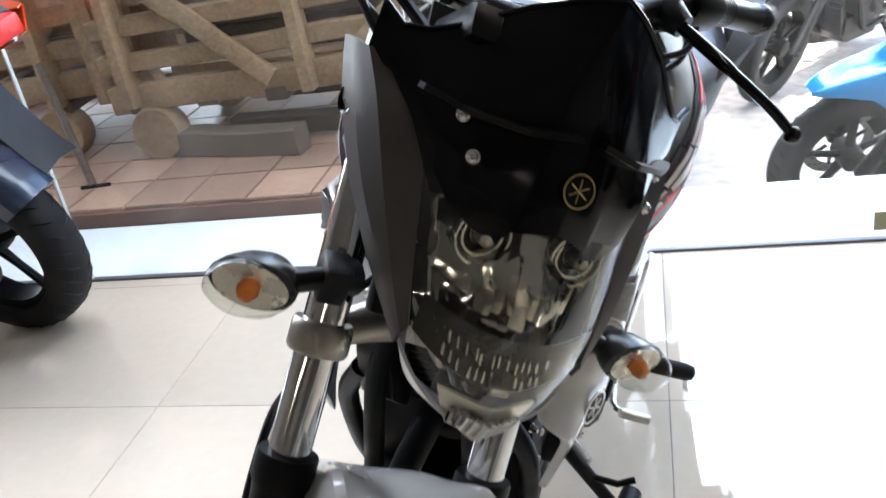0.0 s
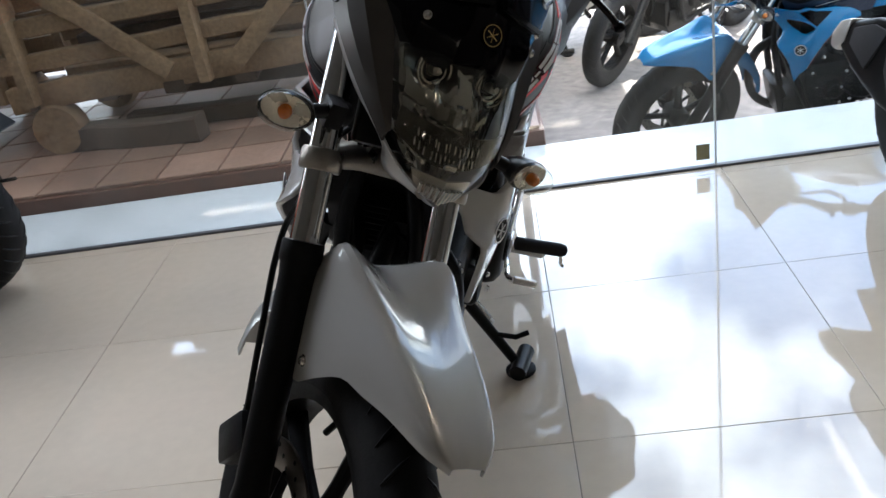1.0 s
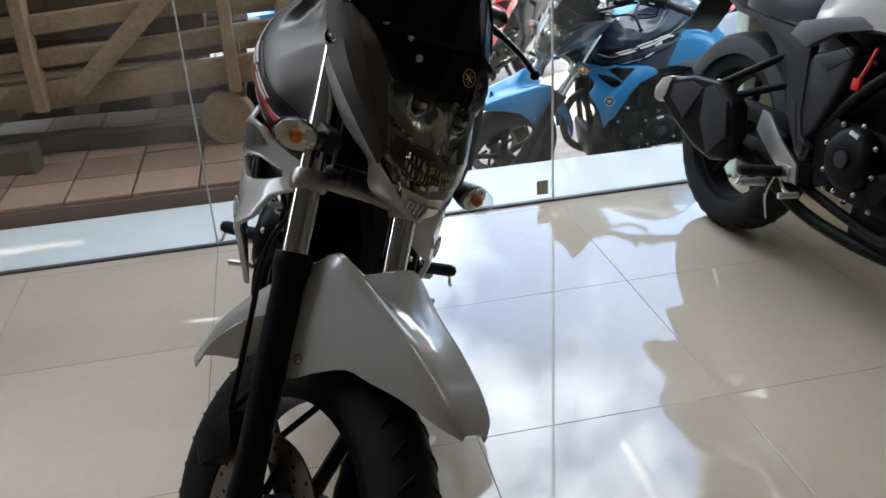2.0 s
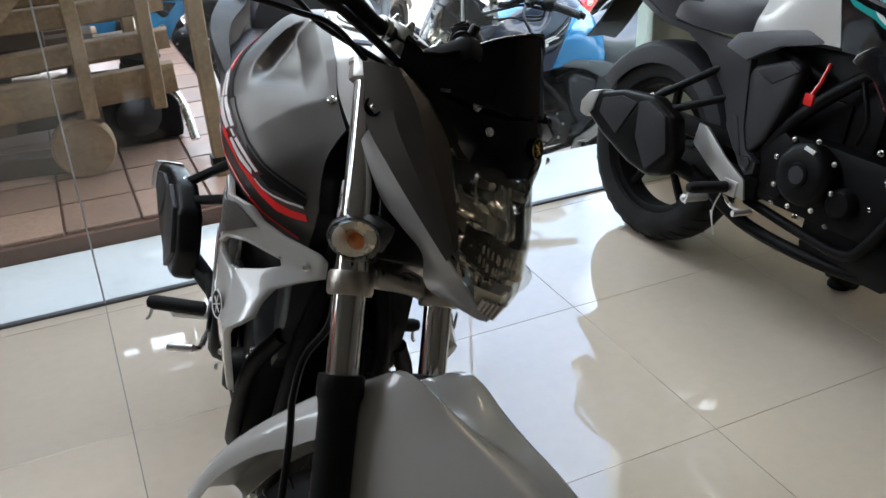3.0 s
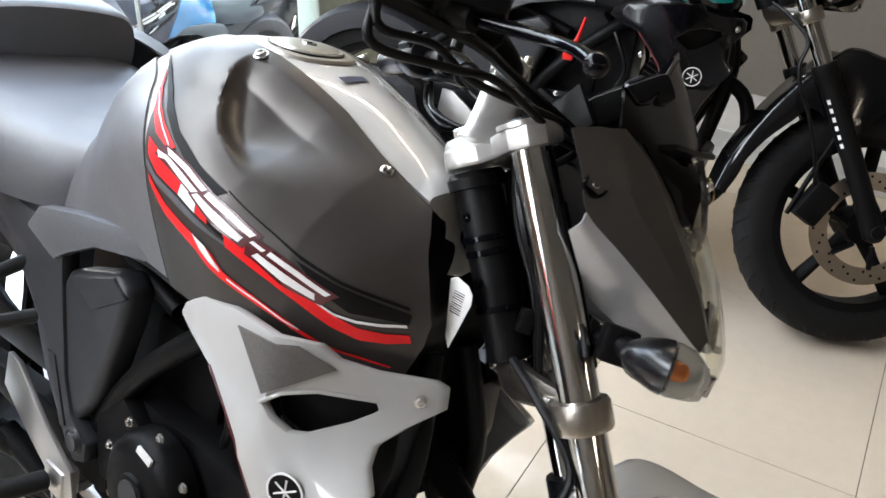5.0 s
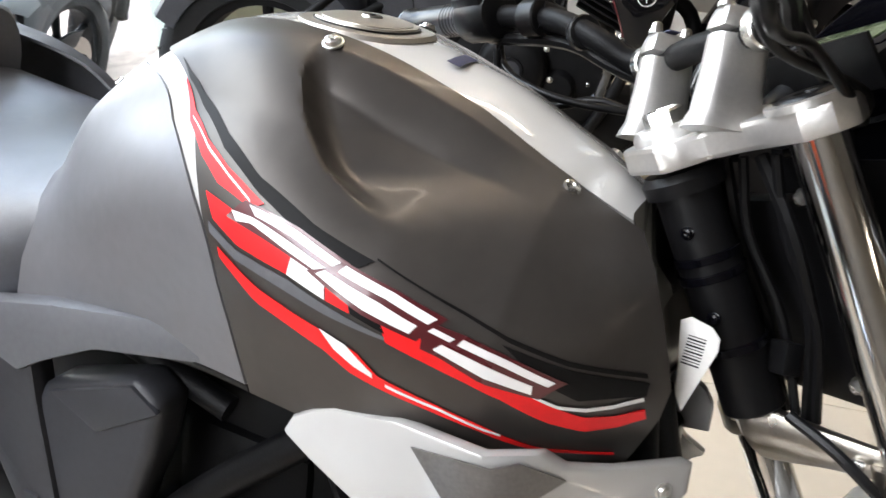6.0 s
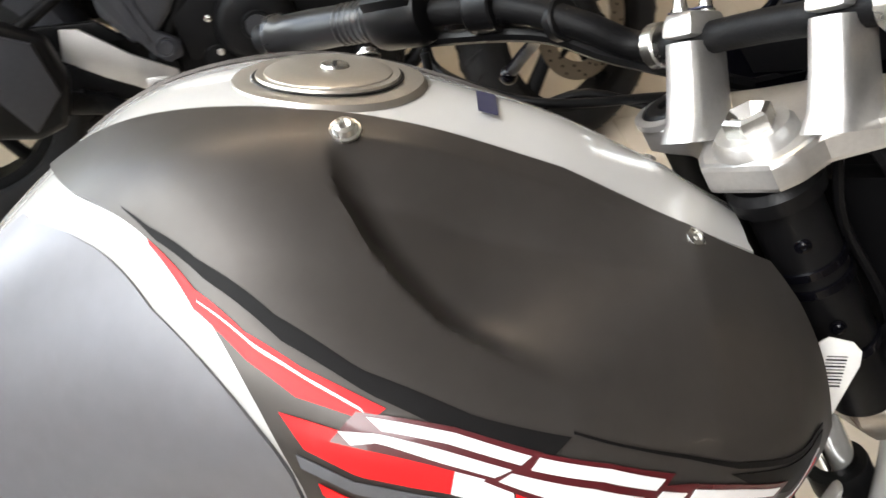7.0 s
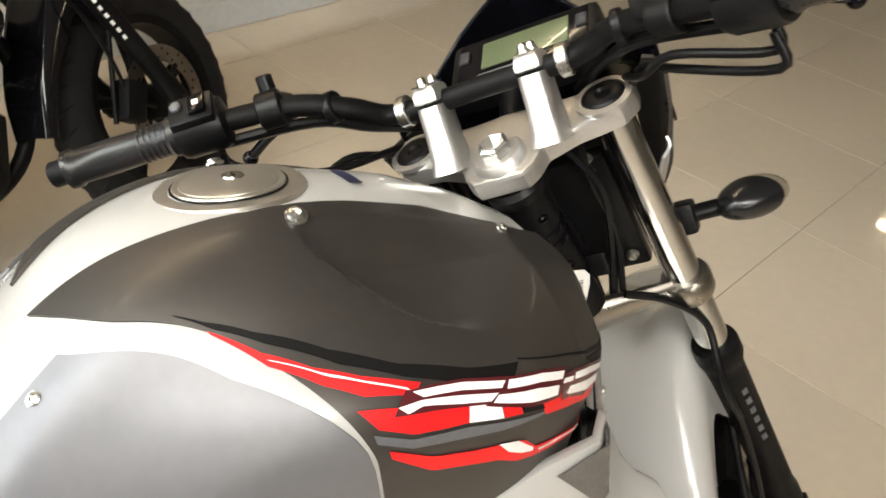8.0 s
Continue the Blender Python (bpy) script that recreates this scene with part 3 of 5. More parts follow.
        for k, (q, dy) in enumerate(((.0, .0), (.014, .02))):
            cb = spline([sw + Vector((0, -.020, -.016 - q)), sw + Vector((-s * .002, -.030, -.044 - q)), Vector((s * .190, .392 - dy, 1.012 - q)), Vector((s * .155, .350 - dy, 1.000 + q * .5)), Vector((s * .118, .262, .998 - q)), Vector((s * .078, .236, .985)), Vector((s * .034, .256, .962))], 5)
            part("cable", tube(cb, .0040, 10), BLACKPL, hb, "black control cable")
        part("cable_tie", rod(e(2, .45) - Vector((.005, 0, 0)), e(2, .45) + Vector((.005, 0, 0)), .0165, 14), BLACKPL, hb)
        lm = spline([sw + Vector((0, -.012, -.02)), e(3, .2) + Vector((0, -.012, -.018)), e(1, .8) + Vector((0, -.016, -.02)), Vector((s * .07, .24, 1.0))], 5)
        part("wiring_loom", tube(lm, .006, 8), BLACKPL, hb)
    mc = box(Vector((-.195, .372, 1.064)), (.054, .060, .038), .008)
    part("brake_reservoir", mc, BLACKPL, hb, "black brake fluid reservoir")
    part("brake_hose", tube(spline([(-.050, .225, .770), (-.085, .195, .745), (-.110, .146, .694), (-.112, .152, .636), (-.112, .136, .584), (-.112, .109, .54), (-.105, .070, .45), (-.095, .045, .37)], 6), .0048, 8), BLACKPL, root, "black brake hose", S)
    part("instrument_bracket", rod((0, .255, .985), (0, .20, 1.05), .018), BLACKPL, root, "", S)
    # instrument
    Mi = Matrix.Rotation(radians(-38), 3, "X")
    ic = Vector((-.016, .205, 1.045))
    ins = part("instrument", box(ic, (.172, .084, .030), .009, Mi), BLACKPL, root, "rectangular digital instrument with a blank screen", S)
    part("display_surround", box(ic + Mi @ Vector((0, -.004, .0152)), (.150, .062, .003), .002, Mi), BLACKGL, ins)
    part("display", box(ic + Mi @ Vector((-.004, -.006, .0172)), (.100, .040, .002), .001, Mi), LCD, ins, "grey-green blank display")
    part("lamp_strip", box(ic + Mi @ Vector((.010, .026, .0168)), (.080, .010, .002), .001, Mi), GREYLT, ins)
    for k in (-1, 1):
        part("instrument_button", box(ic + Mi @ Vector((.068 * k, -.012, .0175)), (.012, .018, .004), .0015, Mi), GREYPL, ins)
    part("instrument_hood", slab([[ic + Mi @ Vector((x, .044 + .006 * (1 - (x / .09) ** 2), z)) for x in (-.088, -.045, 0, .045, .088)] for z in (-.010, .012, .030)], .003), BLACKPL, ins, "black hood over the instrument")

    # headlight: reflector bowl, clear lens, chin lens
    # height, half width, forward reach at the middle, reach at the edge
    rowsz = [(.822, .046, .010, .034), (.842, .066, .010, .050), (.862, .078, .018, .060), (.888, .087, .030, .079), (.915, .092, .043, .100), (.943, .096, .062, .122), (.968, .096, .080, .134), (.985, .092, .094, .140)]

    def lens_rows(grow, inset, n=16):
        out = []
        for z, w, yc, ye in rowsz:
            out.append([((w + grow) * k, ye + inset + (yc - ye) * (1 - abs(k) ** 2.1), z - .006 * (1 - k * k)) for k in (-1 + 2 * i / n for i in range(n + 1))])
        return out
    hl = part("headlight", slab(lens_rows(-.004, .050), .002), BLACKPL, root, "clear multi-reflector headlight", S)
    fg = random.Random(3)
    facet = spline_rows([[Vector(p) for p in r] for r in lens_rows(-.007, .022, 44)], 5)
    for i, r in enumerate(facet):
        for k, p in enumerate(r):
            lobe = math.hypot((abs(p.x) - .044) / .034, (p.z - .938) / .030)
            step = .0045 * ((k // 4 + i // 5) % 2) + .004 * math.sin(k // 4 * 2.4 + i // 5 * 1.7)
            p.y += (.026 * max(0, 1 - lobe) ** .6 if lobe < 1 else step) + fg.uniform(-.0010, .0010)
            if p.z < .884 + .25 * p.x * p.x / .09:
                p.y += .010
    part("reflector", slab(facet, .002), REFL, hl, "fluted chrome reflector", sharp=22)
    for x in (-.044, .044):
        c = Vector((x, .102, .934))
        for r0 in (.010, .017, .023):
            part("reflector_ring", turn([(r0 - .0016, -.002), (r0 + .0016, -.002), (r0 + .001, .003), (r0 - .001, .003)], c + Vector((0, .004 - r0 * .5, 0)), (0, -1, .25), 30, closed=True), REFL, hl)
        part("bulb_socket", turn([(.004, -.004), (.010, -.002), (.0125, .003), (.011, .006), (.008, .002)], c, (0, -1, .25), 24), BLACKGL, hl)
        part("bulb", turn([(.003, .022), (.0065, .018), (.007, .004), (.006, -.002)], c, (0, -1, .25), 18), CAPM, hl)
    low = lambda x, b: (x, .028 + 5.2 * x * x + .008 * b, .838 + .046 * b + (3.4 - 2.6 * b) * x * x)
    part("lower_lamp", slab([[low(x, b) for x in [-.078 + .012 * k for k in range(14)]] for b in (0, .25, .5, .75, 1)], .002), SMOKE, hl, "smoked lower lamp section")
    rib = random.Random(8)
    for k in range(26):
        x, b = -.052 + .0072 * (k % 13) + rib.uniform(-.002, .002), .12 + .34 * (k // 13) + rib.uniform(-.05, .05)
        p, q = Vector(low(x, b)), Vector(low(x - .0025, b + .24))
        part("lamp_rib", rod(p - Vector((0, .004, 0)), q - Vector((0, .004, 0)), .0015, 6), REFL, hl)
    part("lower_bulb", box((-.004, .020, .846), (.018, .010, .008), .0025), REFL, hl)
    part("lens", slab(lens_rows(0, 0), .0025), LENS, hl, "clear curved lens").visible_shadow = False
    chin = bmesh.new()
    for k in range(9):
        x = -.030 + .0075 * k
        rod((x, .009 + abs(x) * .38, .819 - abs(x) * .05), (x * .86, .013 + abs(x) * .35, .794 + abs(x) * .22), .0037, 8, chin)
    tagged(part("chin_lens", chin, REFL, hl, "ribbed position lamp"), kind="stuff")
    part("chin_backing", slab([[(x * w, y + abs(x * w) * .38, z) for x in (-1, -.5, 0, .5, 1)] for w, y, z in ((.046, .016, .826), (.038, .014, .812), (.026, .018, .794), (.018, .024, .788))], .004), CAPM, hl)
    # cowl sides: an outer edge, a ridge and an inner edge along the lens
    for s in (1, -1):
        rear = ((.158, .258, .990), (.150, .234, .955), (.139, .217, .926), (.128, .172, .901), (.112, .127, .876), (.082, .062, .839))
        mid = ((.156, .236, .999), (.148, .203, .972), (.140, .178, .945), (.128, .142, .918), (.110, .106, .889), (.083, .061, .846))
        ridge = ((.150, .214, 1.004), (.140, .178, .982), (.129, .150, .954), (.116, .118, .920), (.101, .086, .886), (.083, .060, .852))
        inner = ((.132, .206, 1.010), (.114, .170, .988), (.102, .142, .965), (.096, .124, .944), (.088, .084, .893), (.080, .060, .857))
        half = lambda a, b: [tuple((p + q) / 2 for p, q in zip(u, w)) for u, w in zip(a, b)]
        rows = [rear, half(rear, mid), mid, half(mid, ridge), ridge, half(ridge, inner), inner]
        dk = part("headlight_side_cowl", slab([[Vector((s * p[0], p[1], p[2])) for p in spline(r, 5)] for r in rows], .004, -s), PANEL, root, "satin charcoal headlight side cowl", S, 16)
        part("cowl_hole", turn([(.002, -.005), (.0085, -.004), (.0098, .0010), (.0120, .0016), (.0128, -.001)], Vector((s * .1500, .219, .951)), (s, -.25, .05), 20), BLACKGL, dk, "recessed mounting hole")
        bolt(dk, Vector((s * .1480, .219, .951)), (s, -.25, .05), .0045, .003)
        up = (rear[2], rear[3], rear[4], rear[5], (.056, .032, .818), (.0, .016, .788))
        lo = ((.131, .226, .905), (.098, .184, .857), (.080, .145, .838), (.060, .112, .822), (.048, .088, .788), (.0, .046, .781))
        md = [tuple((p + q) / 2 + e for p, q, e in zip(u, w, (.005, -.003, 0))) for u, w in zip(up, lo)]
        part("headlight_lower_cowl", slab([[Vector((s * p[0], p[1], p[2])) for p in spline(r, 5)] for r in spline_rows([[Vector(p) for p in r] for r in (up, md, lo)], 3)], .003, -s), SILVERL if SHROUD is PEARL else SHROUD, root, "satin silver lower headlight cowl" if SHROUD is PEARL else "painted lower headlight cowl", S)
    # flyscreen: half width, then (forward reach, height) from the lower lip to the top edge
    half = [(.0, (.072, .966), (.083, 1.002), (.108, 1.046), (.134, 1.088), (.160, 1.128)),
            (.020, (.074, .960), (.085, .996), (.108, 1.039), (.135, 1.080), (.163, 1.119)),
            (.034, (.078, .954), (.088, .990), (.110, 1.032), (.137, 1.072), (.166, 1.111)),
            (.040, (.080, .940), (.090, .984), (.112, 1.028), (.139, 1.068), (.168, 1.107)),
            (.062, (.091, .942), (.098, .982), (.119, 1.020), (.146, 1.056), (.174, 1.092)),
            (.082, (.106, .952), (.110, .988), (.130, 1.014), (.155, 1.044), (.180, 1.074)),
            (.102, (.136, .968), (.140, .992), (.152, 1.010), (.168, 1.030), (.186, 1.056)),
            (.120, (.166, .988), (.170, 1.004), (.176, 1.016), (.184, 1.028), (.194, 1.042)),
            (.136, (.188, 1.002), (.190, 1.010), (.194, 1.018), (.200, 1.026), (.206, 1.034)),
            (.153, (.214, 1.000), (.216, 1.010), (.218, 1.020), (.221, 1.031), (.224, 1.042))]
    cols = [[Vector((-h[0], *p)) for p in h[1:]] for h in half[:0:-1]] + [[Vector((h[0], *p)) for p in h[1:]] for h in half]
    sc = part("windscreen", slab([spline(c, 3) for c in cols], .003), BLACKGL, root, "gloss black flyscreen above the headlight", S, 14)
    for s in (1, -1):
        bolt(sc, Vector((s * .080, .104, .994)), (s * .55, -.78, .30), .0045, .004)
        bolt(sc, Vector((s * .091, .130, 1.012)), (s * .55, -.78, .30), .0045, .004)
        part("screen_blade", slab([[Vector((s * x, y - d, z + d * .35)) for x, y, z in ((.010, .108, 1.036), (.050, .114, 1.026), (.090, .138, 1.016), (.118, .170, 1.010))] for d in (-.006, .006, .014)], .005, s), BLACKPL, sc, "matte black blade across the flyscreen", sharp=20)
        part("screen_lip", tube([Vector((s * h[0], h[5][0] - .001, h[5][1] + .0005)) for h in half], .0022, 8), BLACKGL, sc)
        part("side_fillet", slab([[Vector((s * x, y, z)) for x, y, z in r] for r in (((.124, .176, .996), (.108, .142, .972), (.092, .116, .948)), ((.116, .168, 1.000), (.100, .134, .978), (.080, .106, .954)))], .003, s), BLACKPL, sc)
    emblem(root, (.0, .0815, 1.003), (0, -.90, .46), .0138, GOLD, BLACKGL, S)
    # indicators
    for s in (1, -1):
        st = tube([(s * .10, .155, .820), (s * .135, .140, .822), (s * .165, .128, .820)], [.017, .010, .0105], 12)
        st = part("indicator_stalk", st, BLACKPL, root, "black rubber indicator stalk", S)
        part("stalk_base", box((s * .120, .147, .821), (.026, .034, .036), .005), BLACKPL, st, "square rubber stalk base")
        c = Vector((s * .195, .112, .820))
        d = Vector((s * .35, -.93, 0)).normalized()
        hous = turn([(.002, -.046), (.011, -.041), (.019, -.028), (.0235, -.014), (.0245, -.006), (.0225, -.005)], c, d, 24)
        for v in hous.verts:
            v.co.x = c.x + (v.co.x - c.x) * 1.55
        part("indicator_shell", hous, INDSH, st, "satin black indicator shell")
        ln = turn([(.0235, -.007), (.0240, .000), (.0215, .011), (.015, .019), (.002, .023)], c, d, 24)
        for v in ln.verts:
            v.co.x = c.x + (v.co.x - c.x) * 1.55
        part("indicator_lens", ln, LENSR, st, "clear indicator lens").visible_shadow = False
        bowl = turn([(.004, -.014), (.012, -.011), (.0215, -.003)], c, d, 20)
        for v in bowl.verts:
            v.co.x = c.x + (v.co.x - c.x) * 1.52
        part("indicator_bowl", bowl, BOWL, st)
        part("amber_bulb", turn([(.002, .013), (.007, .010), (.0095, .003), (.008, -.008)], c, d, 14), AMBER, st, "amber bulb")

    # front fender: ridge and lower edge at each station, with the half width
    fen = []
    for y, zc, xc, zr, ey, ez, w in ((-.287, .641, .012, .640, -.288, .632, .020), (-.262, .656, .026, .655, -.252, .628, .042), (-.212, .668, .040, .668, -.192, .617, .056), (-.150, .674, .050, .677, -.140, .600, .066), (-.090, .672, .056, .682, -.095, .585, .074),
                                     (-.040, .665, .064, .688, -.050, .540, .080), (.010, .657, .074, .696, -.012, .500, .084), (.045, .654, .074, .690, .040, .520, .082), (.080, .640, .064, .652, .090, .550, .076), (.130, .598, .050, .600, .125, .515, .070),
                                     (.190, .512, .045, .510, .175, .460, .066), (.235, .422, .040, .420, .215, .390, .060), (.258, .332, .030, .330, .235, .320, .050)):
        side = [Vector((-w, ey, ez)), Vector((-w * 1.02, (y + ey) / 2, ez + .5 * (zr - ez))), Vector((-(w + xc) / 2 - .004, y, ez + .86 * (zr - ez))), Vector((-xc, y, zr)), Vector((-xc * .5, y, (zc + zr) / 2)), Vector((0, y, zc))]
        fen.append(side + [Vector((-p.x, p.y, p.z)) for p in side[-2::-1]])
    fe = part("front_fender", slab([spline(r, 3) for r in spline_rows(fen, 3)], .003), FENDER, root, "painted front fender over the wheel", S)
    for s in (1, -1):
        bolt(fe, (s * .0865, -.014, .536), (s, 0, 0), .007, .006)
        part("fender_stay", rod((s * .082, .02, .5), (s * .076, .09, .30), .006), BLACKMT, fe)
    part("caliper", box((-.085, .035, .335), (.052, .062, .095), .010, Matrix.Rotation(.5, 3, "X")), BLACKMT, root, "black brake caliper", S)

    # tank
    full = []
    for i in range(49):
        h = []
        for j in range(29):
            f = front_edge(j / 7) + .004 + .035 * min(1, max(0, j / 7 - 2))
            y = f + (.88 - f) * i / 48
            p = Vector(tank_pt(y, j / 7))
            k = .024 * max(0, min(1, (j - 6) / 2, (27.5 - j) / 3, (rear_edge(j / 7) - .012 - y) / .06))
            h.append(Vector((max(0, p.x - k), p.y, p.z - .8 * k)))
        full.append([Vector((-p.x, p.y, p.z)) for p in h[:0:-1]] + h)
    tk = grid(full)
    tk.faces.new([v for v in tk.verts[:57]])
    tank = part("fuel_tank", tk, TANK, root, col["tanklabel"])
    part("tank_nose", slab([[Vector((sx * tank_pt(front_edge(v), v)[0], front_edge(v) + .003 + .012 * (1 - abs(sx)), tank_pt(front_edge(v), v)[2] - .003)) for sx in [k / 8 for k in range(-8, 9)]] for v in [.7 + .137 * k for k in range(25)]], .004), BLACKPL, tank, "black moulding under the tank's nose")
    for s in (1, -1):
        def dark(a, b):
            v1 = .985 + (.78 - .985) * min(1, max(0, a * 3.2)) - .06 * min(1, max(0, (a - .31) / .39)) - .42 * max(0, (a - .68) / .32)
            v = v1 + (3.985 - v1) * b
            y0 = front_edge(v)
            return y0 + (rear_edge(v) - y0) * a, v
        pn = part("side_panel", slab(kept_skin(("panel", s), 0, 0, 0, 0, 120, 104, s, .0028, dark), .0024, -s), PANEL, tank, "satin charcoal tank side panel with a knee scoop")

        def flank(a, b):
            v = .86 + 3.05 * b
            y0 = min(rear_edge(v) + max(.003, min(.025, .025 - .030 * (v - 2.3))), .87)
            return y0 + (.879 - y0) * a, v
        part("rear_flank", slab(kept_skin(("flank", s), 0, 0, 0, 0, 24, 30, s, .0028, flank), .0024, -s), FLANK, tank, "matte silver-grey tank flank")

        def skirt(a, b):
            v = 3.93 + .06 * b
            y0 = min(rear_edge(v) + .002, .87)
            return y0 + (.879 - y0) * a, v
        part("flank_skirt", slab(skin(0, 0, 0, 0, 16, 4, s, .0024, skirt), .0024, -s), BLACKPL, tank, "black trim under the flank")
        if stripe:
            c1, c2, c3 = stripe
            L = .0036
            decal = lambda name, up, lo, c, lift=.0, lab="", n=16: part(name, strip(up, lo, s, L + lift, n), c, pn, lab)
            decal("stripe", [(.684, 1.80), (.657, 2.20), (.630, 2.44), (.602, 2.58), (.562, 2.70)], [(.682, 1.86), (.656, 2.32), (.628, 2.58), (.604, 2.72), (.570, 2.77)], c1, .0, "swooping colour stripe", 40)
            decal("stripe_shine", [(.655, 2.27), (.625, 2.50), (.600, 2.62), (.574, 2.715)], [(.654, 2.285), (.623, 2.53), (.597, 2.645), (.572, 2.735)], c2, .0006)
            decal("stripe", [(.612, 2.80), (.580, 2.84), (.552, 2.86), (.528, 2.88)], [(.600, 2.95), (.575, 3.03), (.552, 3.04), (.530, 3.035)], c1)
            decal("edge_band", [(.604, 2.98), (.577, 3.06), (.552, 3.07), (.530, 3.065), (.499, 3.085), (.456, 3.11)], [(.602, 3.04), (.577, 3.115), (.553, 3.13), (.530, 3.135), (.500, 3.14), (.456, 3.13)], GREYLT, .0001, "pale swooping edge band", 30)
            decal("stripe_dash", [(.529, 2.88), (.515, 2.89), (.503, 2.90)], [(.531, 3.035), (.516, 3.045), (.500, 3.055)], c2, .0002)
            decal("stripe", [(.502, 2.90), (.486, 2.93)], [(.499, 3.055), (.481, 3.06)], c1)
            decal("dark_gap", [(.485, 2.93), (.462, 3.00)], [(.480, 3.06), (.456, 3.09)], BLACKD)
            decal("stripe", [(.461, 3.02), (.438, 3.03), (.410, 3.08), (.380, 3.14), (.355, 3.26), (.330, 3.33), (.312, 3.28), (.296, 3.17)], [(.455, 3.14), (.432, 3.18), (.403, 3.24), (.380, 3.30), (.352, 3.42), (.330, 3.47), (.311, 3.40), (.294, 3.27)], c1, .0, "swooping colour stripe", 40)
            decal("white_line", [(.363, 3.20), (.346, 3.255), (.330, 3.235), (.315, 3.165), (.299, 3.04)], [(.362, 3.225), (.346, 3.28), (.330, 3.265), (.315, 3.20), (.298, 3.075)], c2, .0006, "", 30)
            decal("black_stripe", [(.700, 1.44), (.684, 1.70), (.656, 2.02), (.616, 2.34), (.575, 2.54), (.520, 2.65), (.474, 2.66)], [(.699, 1.47), (.680, 1.82), (.651, 2.16), (.612, 2.47), (.570, 2.65), (.520, 2.78), (.486, 2.80)], BLACKD, .0, "", 40)
            decal("black_line", [(.473, 2.63), (.443, 2.68), (.413, 2.73), (.383, 2.80), (.345, 2.82), (.300, 2.76)], [(.473, 2.645), (.441, 2.70), (.411, 2.76), (.381, 2.845), (.345, 2.87), (.299, 2.81)], BLACKD, .0, "", 30)
            decal("black_field", [(.385, 2.88), (.345, 2.90), (.297, 2.86)], [(.350, 3.12), (.335, 3.18), (.297, 3.02)], BLACKD, -.0002)
            decal("lower_stripe", [(.594, 3.10), (.558, 3.21), (.527, 3.235), (.500, 3.245), (.475, 3.275), (.460, 3.37), (.427, 3.43), (.390, 3.52), (.355, 3.68), (.310, 3.72)], [(.592, 3.15), (.560, 3.29), (.529, 3.32), (.500, 3.35), (.482, 3.41), (.462, 3.44), (.430, 3.485), (.393, 3.56), (.356, 3.71), (.310, 3.75)], c1, .0, "thin colour stripe", 40)
            decal("stripe_dash", [(.503, 3.235), (.483, 3.255), (.464, 3.36)], [(.492, 3.31), (.477, 3.36), (.464, 3.385)], c2, .0006)
            decal("stripe_shine", [(.455, 3.40), (.420, 3.455), (.380, 3.56)], [(.455, 3.415), (.420, 3.47), (.380, 3.575)], c2, .0006)
            # slanted pairs of bars in place of the model name
            for up, lo in (([(.576, 2.735), (.530, 2.72), (.488, 2.755)], [(.588, 2.89), (.538, 2.915), (.505, 2.935)]),
                           ([(.496, 2.755), (.455, 2.775), (.420, 2.835)], [(.516, 2.94), (.473, 3.03), (.436, 3.06)]),
                           ([(.433, 2.90), (.408, 2.905), (.378, 2.955), (.343, 3.03)], [(.433, 3.10), (.420, 3.12), (.393, 3.21), (.358, 3.225)])):
                decal("name_outline", up, lo, DKRED, .0007)
            for up, lo in (([(.571, 2.75), (.530, 2.745), (.494, 2.78)], [(.564, 2.80), (.533, 2.80), (.499, 2.83)]),
                           ([(.584, 2.835), (.566, 2.815), (.532, 2.835), (.503, 2.86)], [(.578, 2.885), (.566, 2.855), (.538, 2.89), (.511, 2.91)]),
                           ([(.490, 2.78), (.455, 2.80), (.426, 2.86)], [(.494, 2.845), (.459, 2.865), (.431, 2.92)]),
                           ([(.503, 2.875), (.463, 2.905), (.437, 2.955)], [(.509, 2.925), (.472, 2.995), (.441, 3.025)]),
                           ([(.427, 2.93), (.413, 2.955)], [(.430, 2.965), (.416, 2.99)]),
                           ([(.408, 2.94), (.378, 2.985), (.350, 3.05)], [(.411, 2.995), (.380, 3.045), (.354, 3.10)]),
                           ([(.420, 3.025), (.385, 3.09), (.363, 3.125)], [(.425, 3.075), (.392, 3.165), (.363, 3.195)])):
                decal("name_bar", up, lo, c3, .0014, "slanted white bar")
        bolt(pn, (s * .0655, .387, .9215), (s * .55, -.3, .8), .0068, .006, label="zinc button-head bolt")
        bolt(pn, (s * .083, .589, .9935), (s * .5, 0, .9), .0072, .006, label="zinc button-head bolt")
        bolt(tank, (s * .098, .789, .9235), (s * .6, .5, .8), .0055, .005)
    # fuel cap
    q, n = Vector((0, .607, 1.0005)), Vector((0, .03, 1)).normalized()
    def crown_fit(bm):
        for v in bm.verts:
            lo, hi = 0.0, 1.3
            for _ in range(14):
                m2 = (lo + hi) / 2
                lo, hi = (m2, hi) if tank_pt(v.co.y, m2)[0] < abs(v.co.x) else (lo, m2)
            v.co.z += tank_pt(v.co.y, lo)[2] - .9983
        return bm
    cap = part("fuel_cap", crown_fit(turn([(.010, .0015), (.040, .0012), (.042, .0018), (.0445, .0018), (.046, -.0012), (.055, .0004), (.059, .0002), (.0615, -.003)], q, n, 48)), CAPM, tank, "brushed metal fuel cap with a key slot")
    part("cap_gap", crown_fit(turn([(.0452, -.0006), (.0470, -.0006), (.0470, .0004), (.0452, .0004)], q, n, 48, closed=True)), BLACKPL, cap)
    part("cap_lid", crown_fit(turn([(.008, .0029), (.022, .0029), (.036, .0028), (.0395, .0020), (.0400, .0)], q, n, 40)), CAPM, cap)
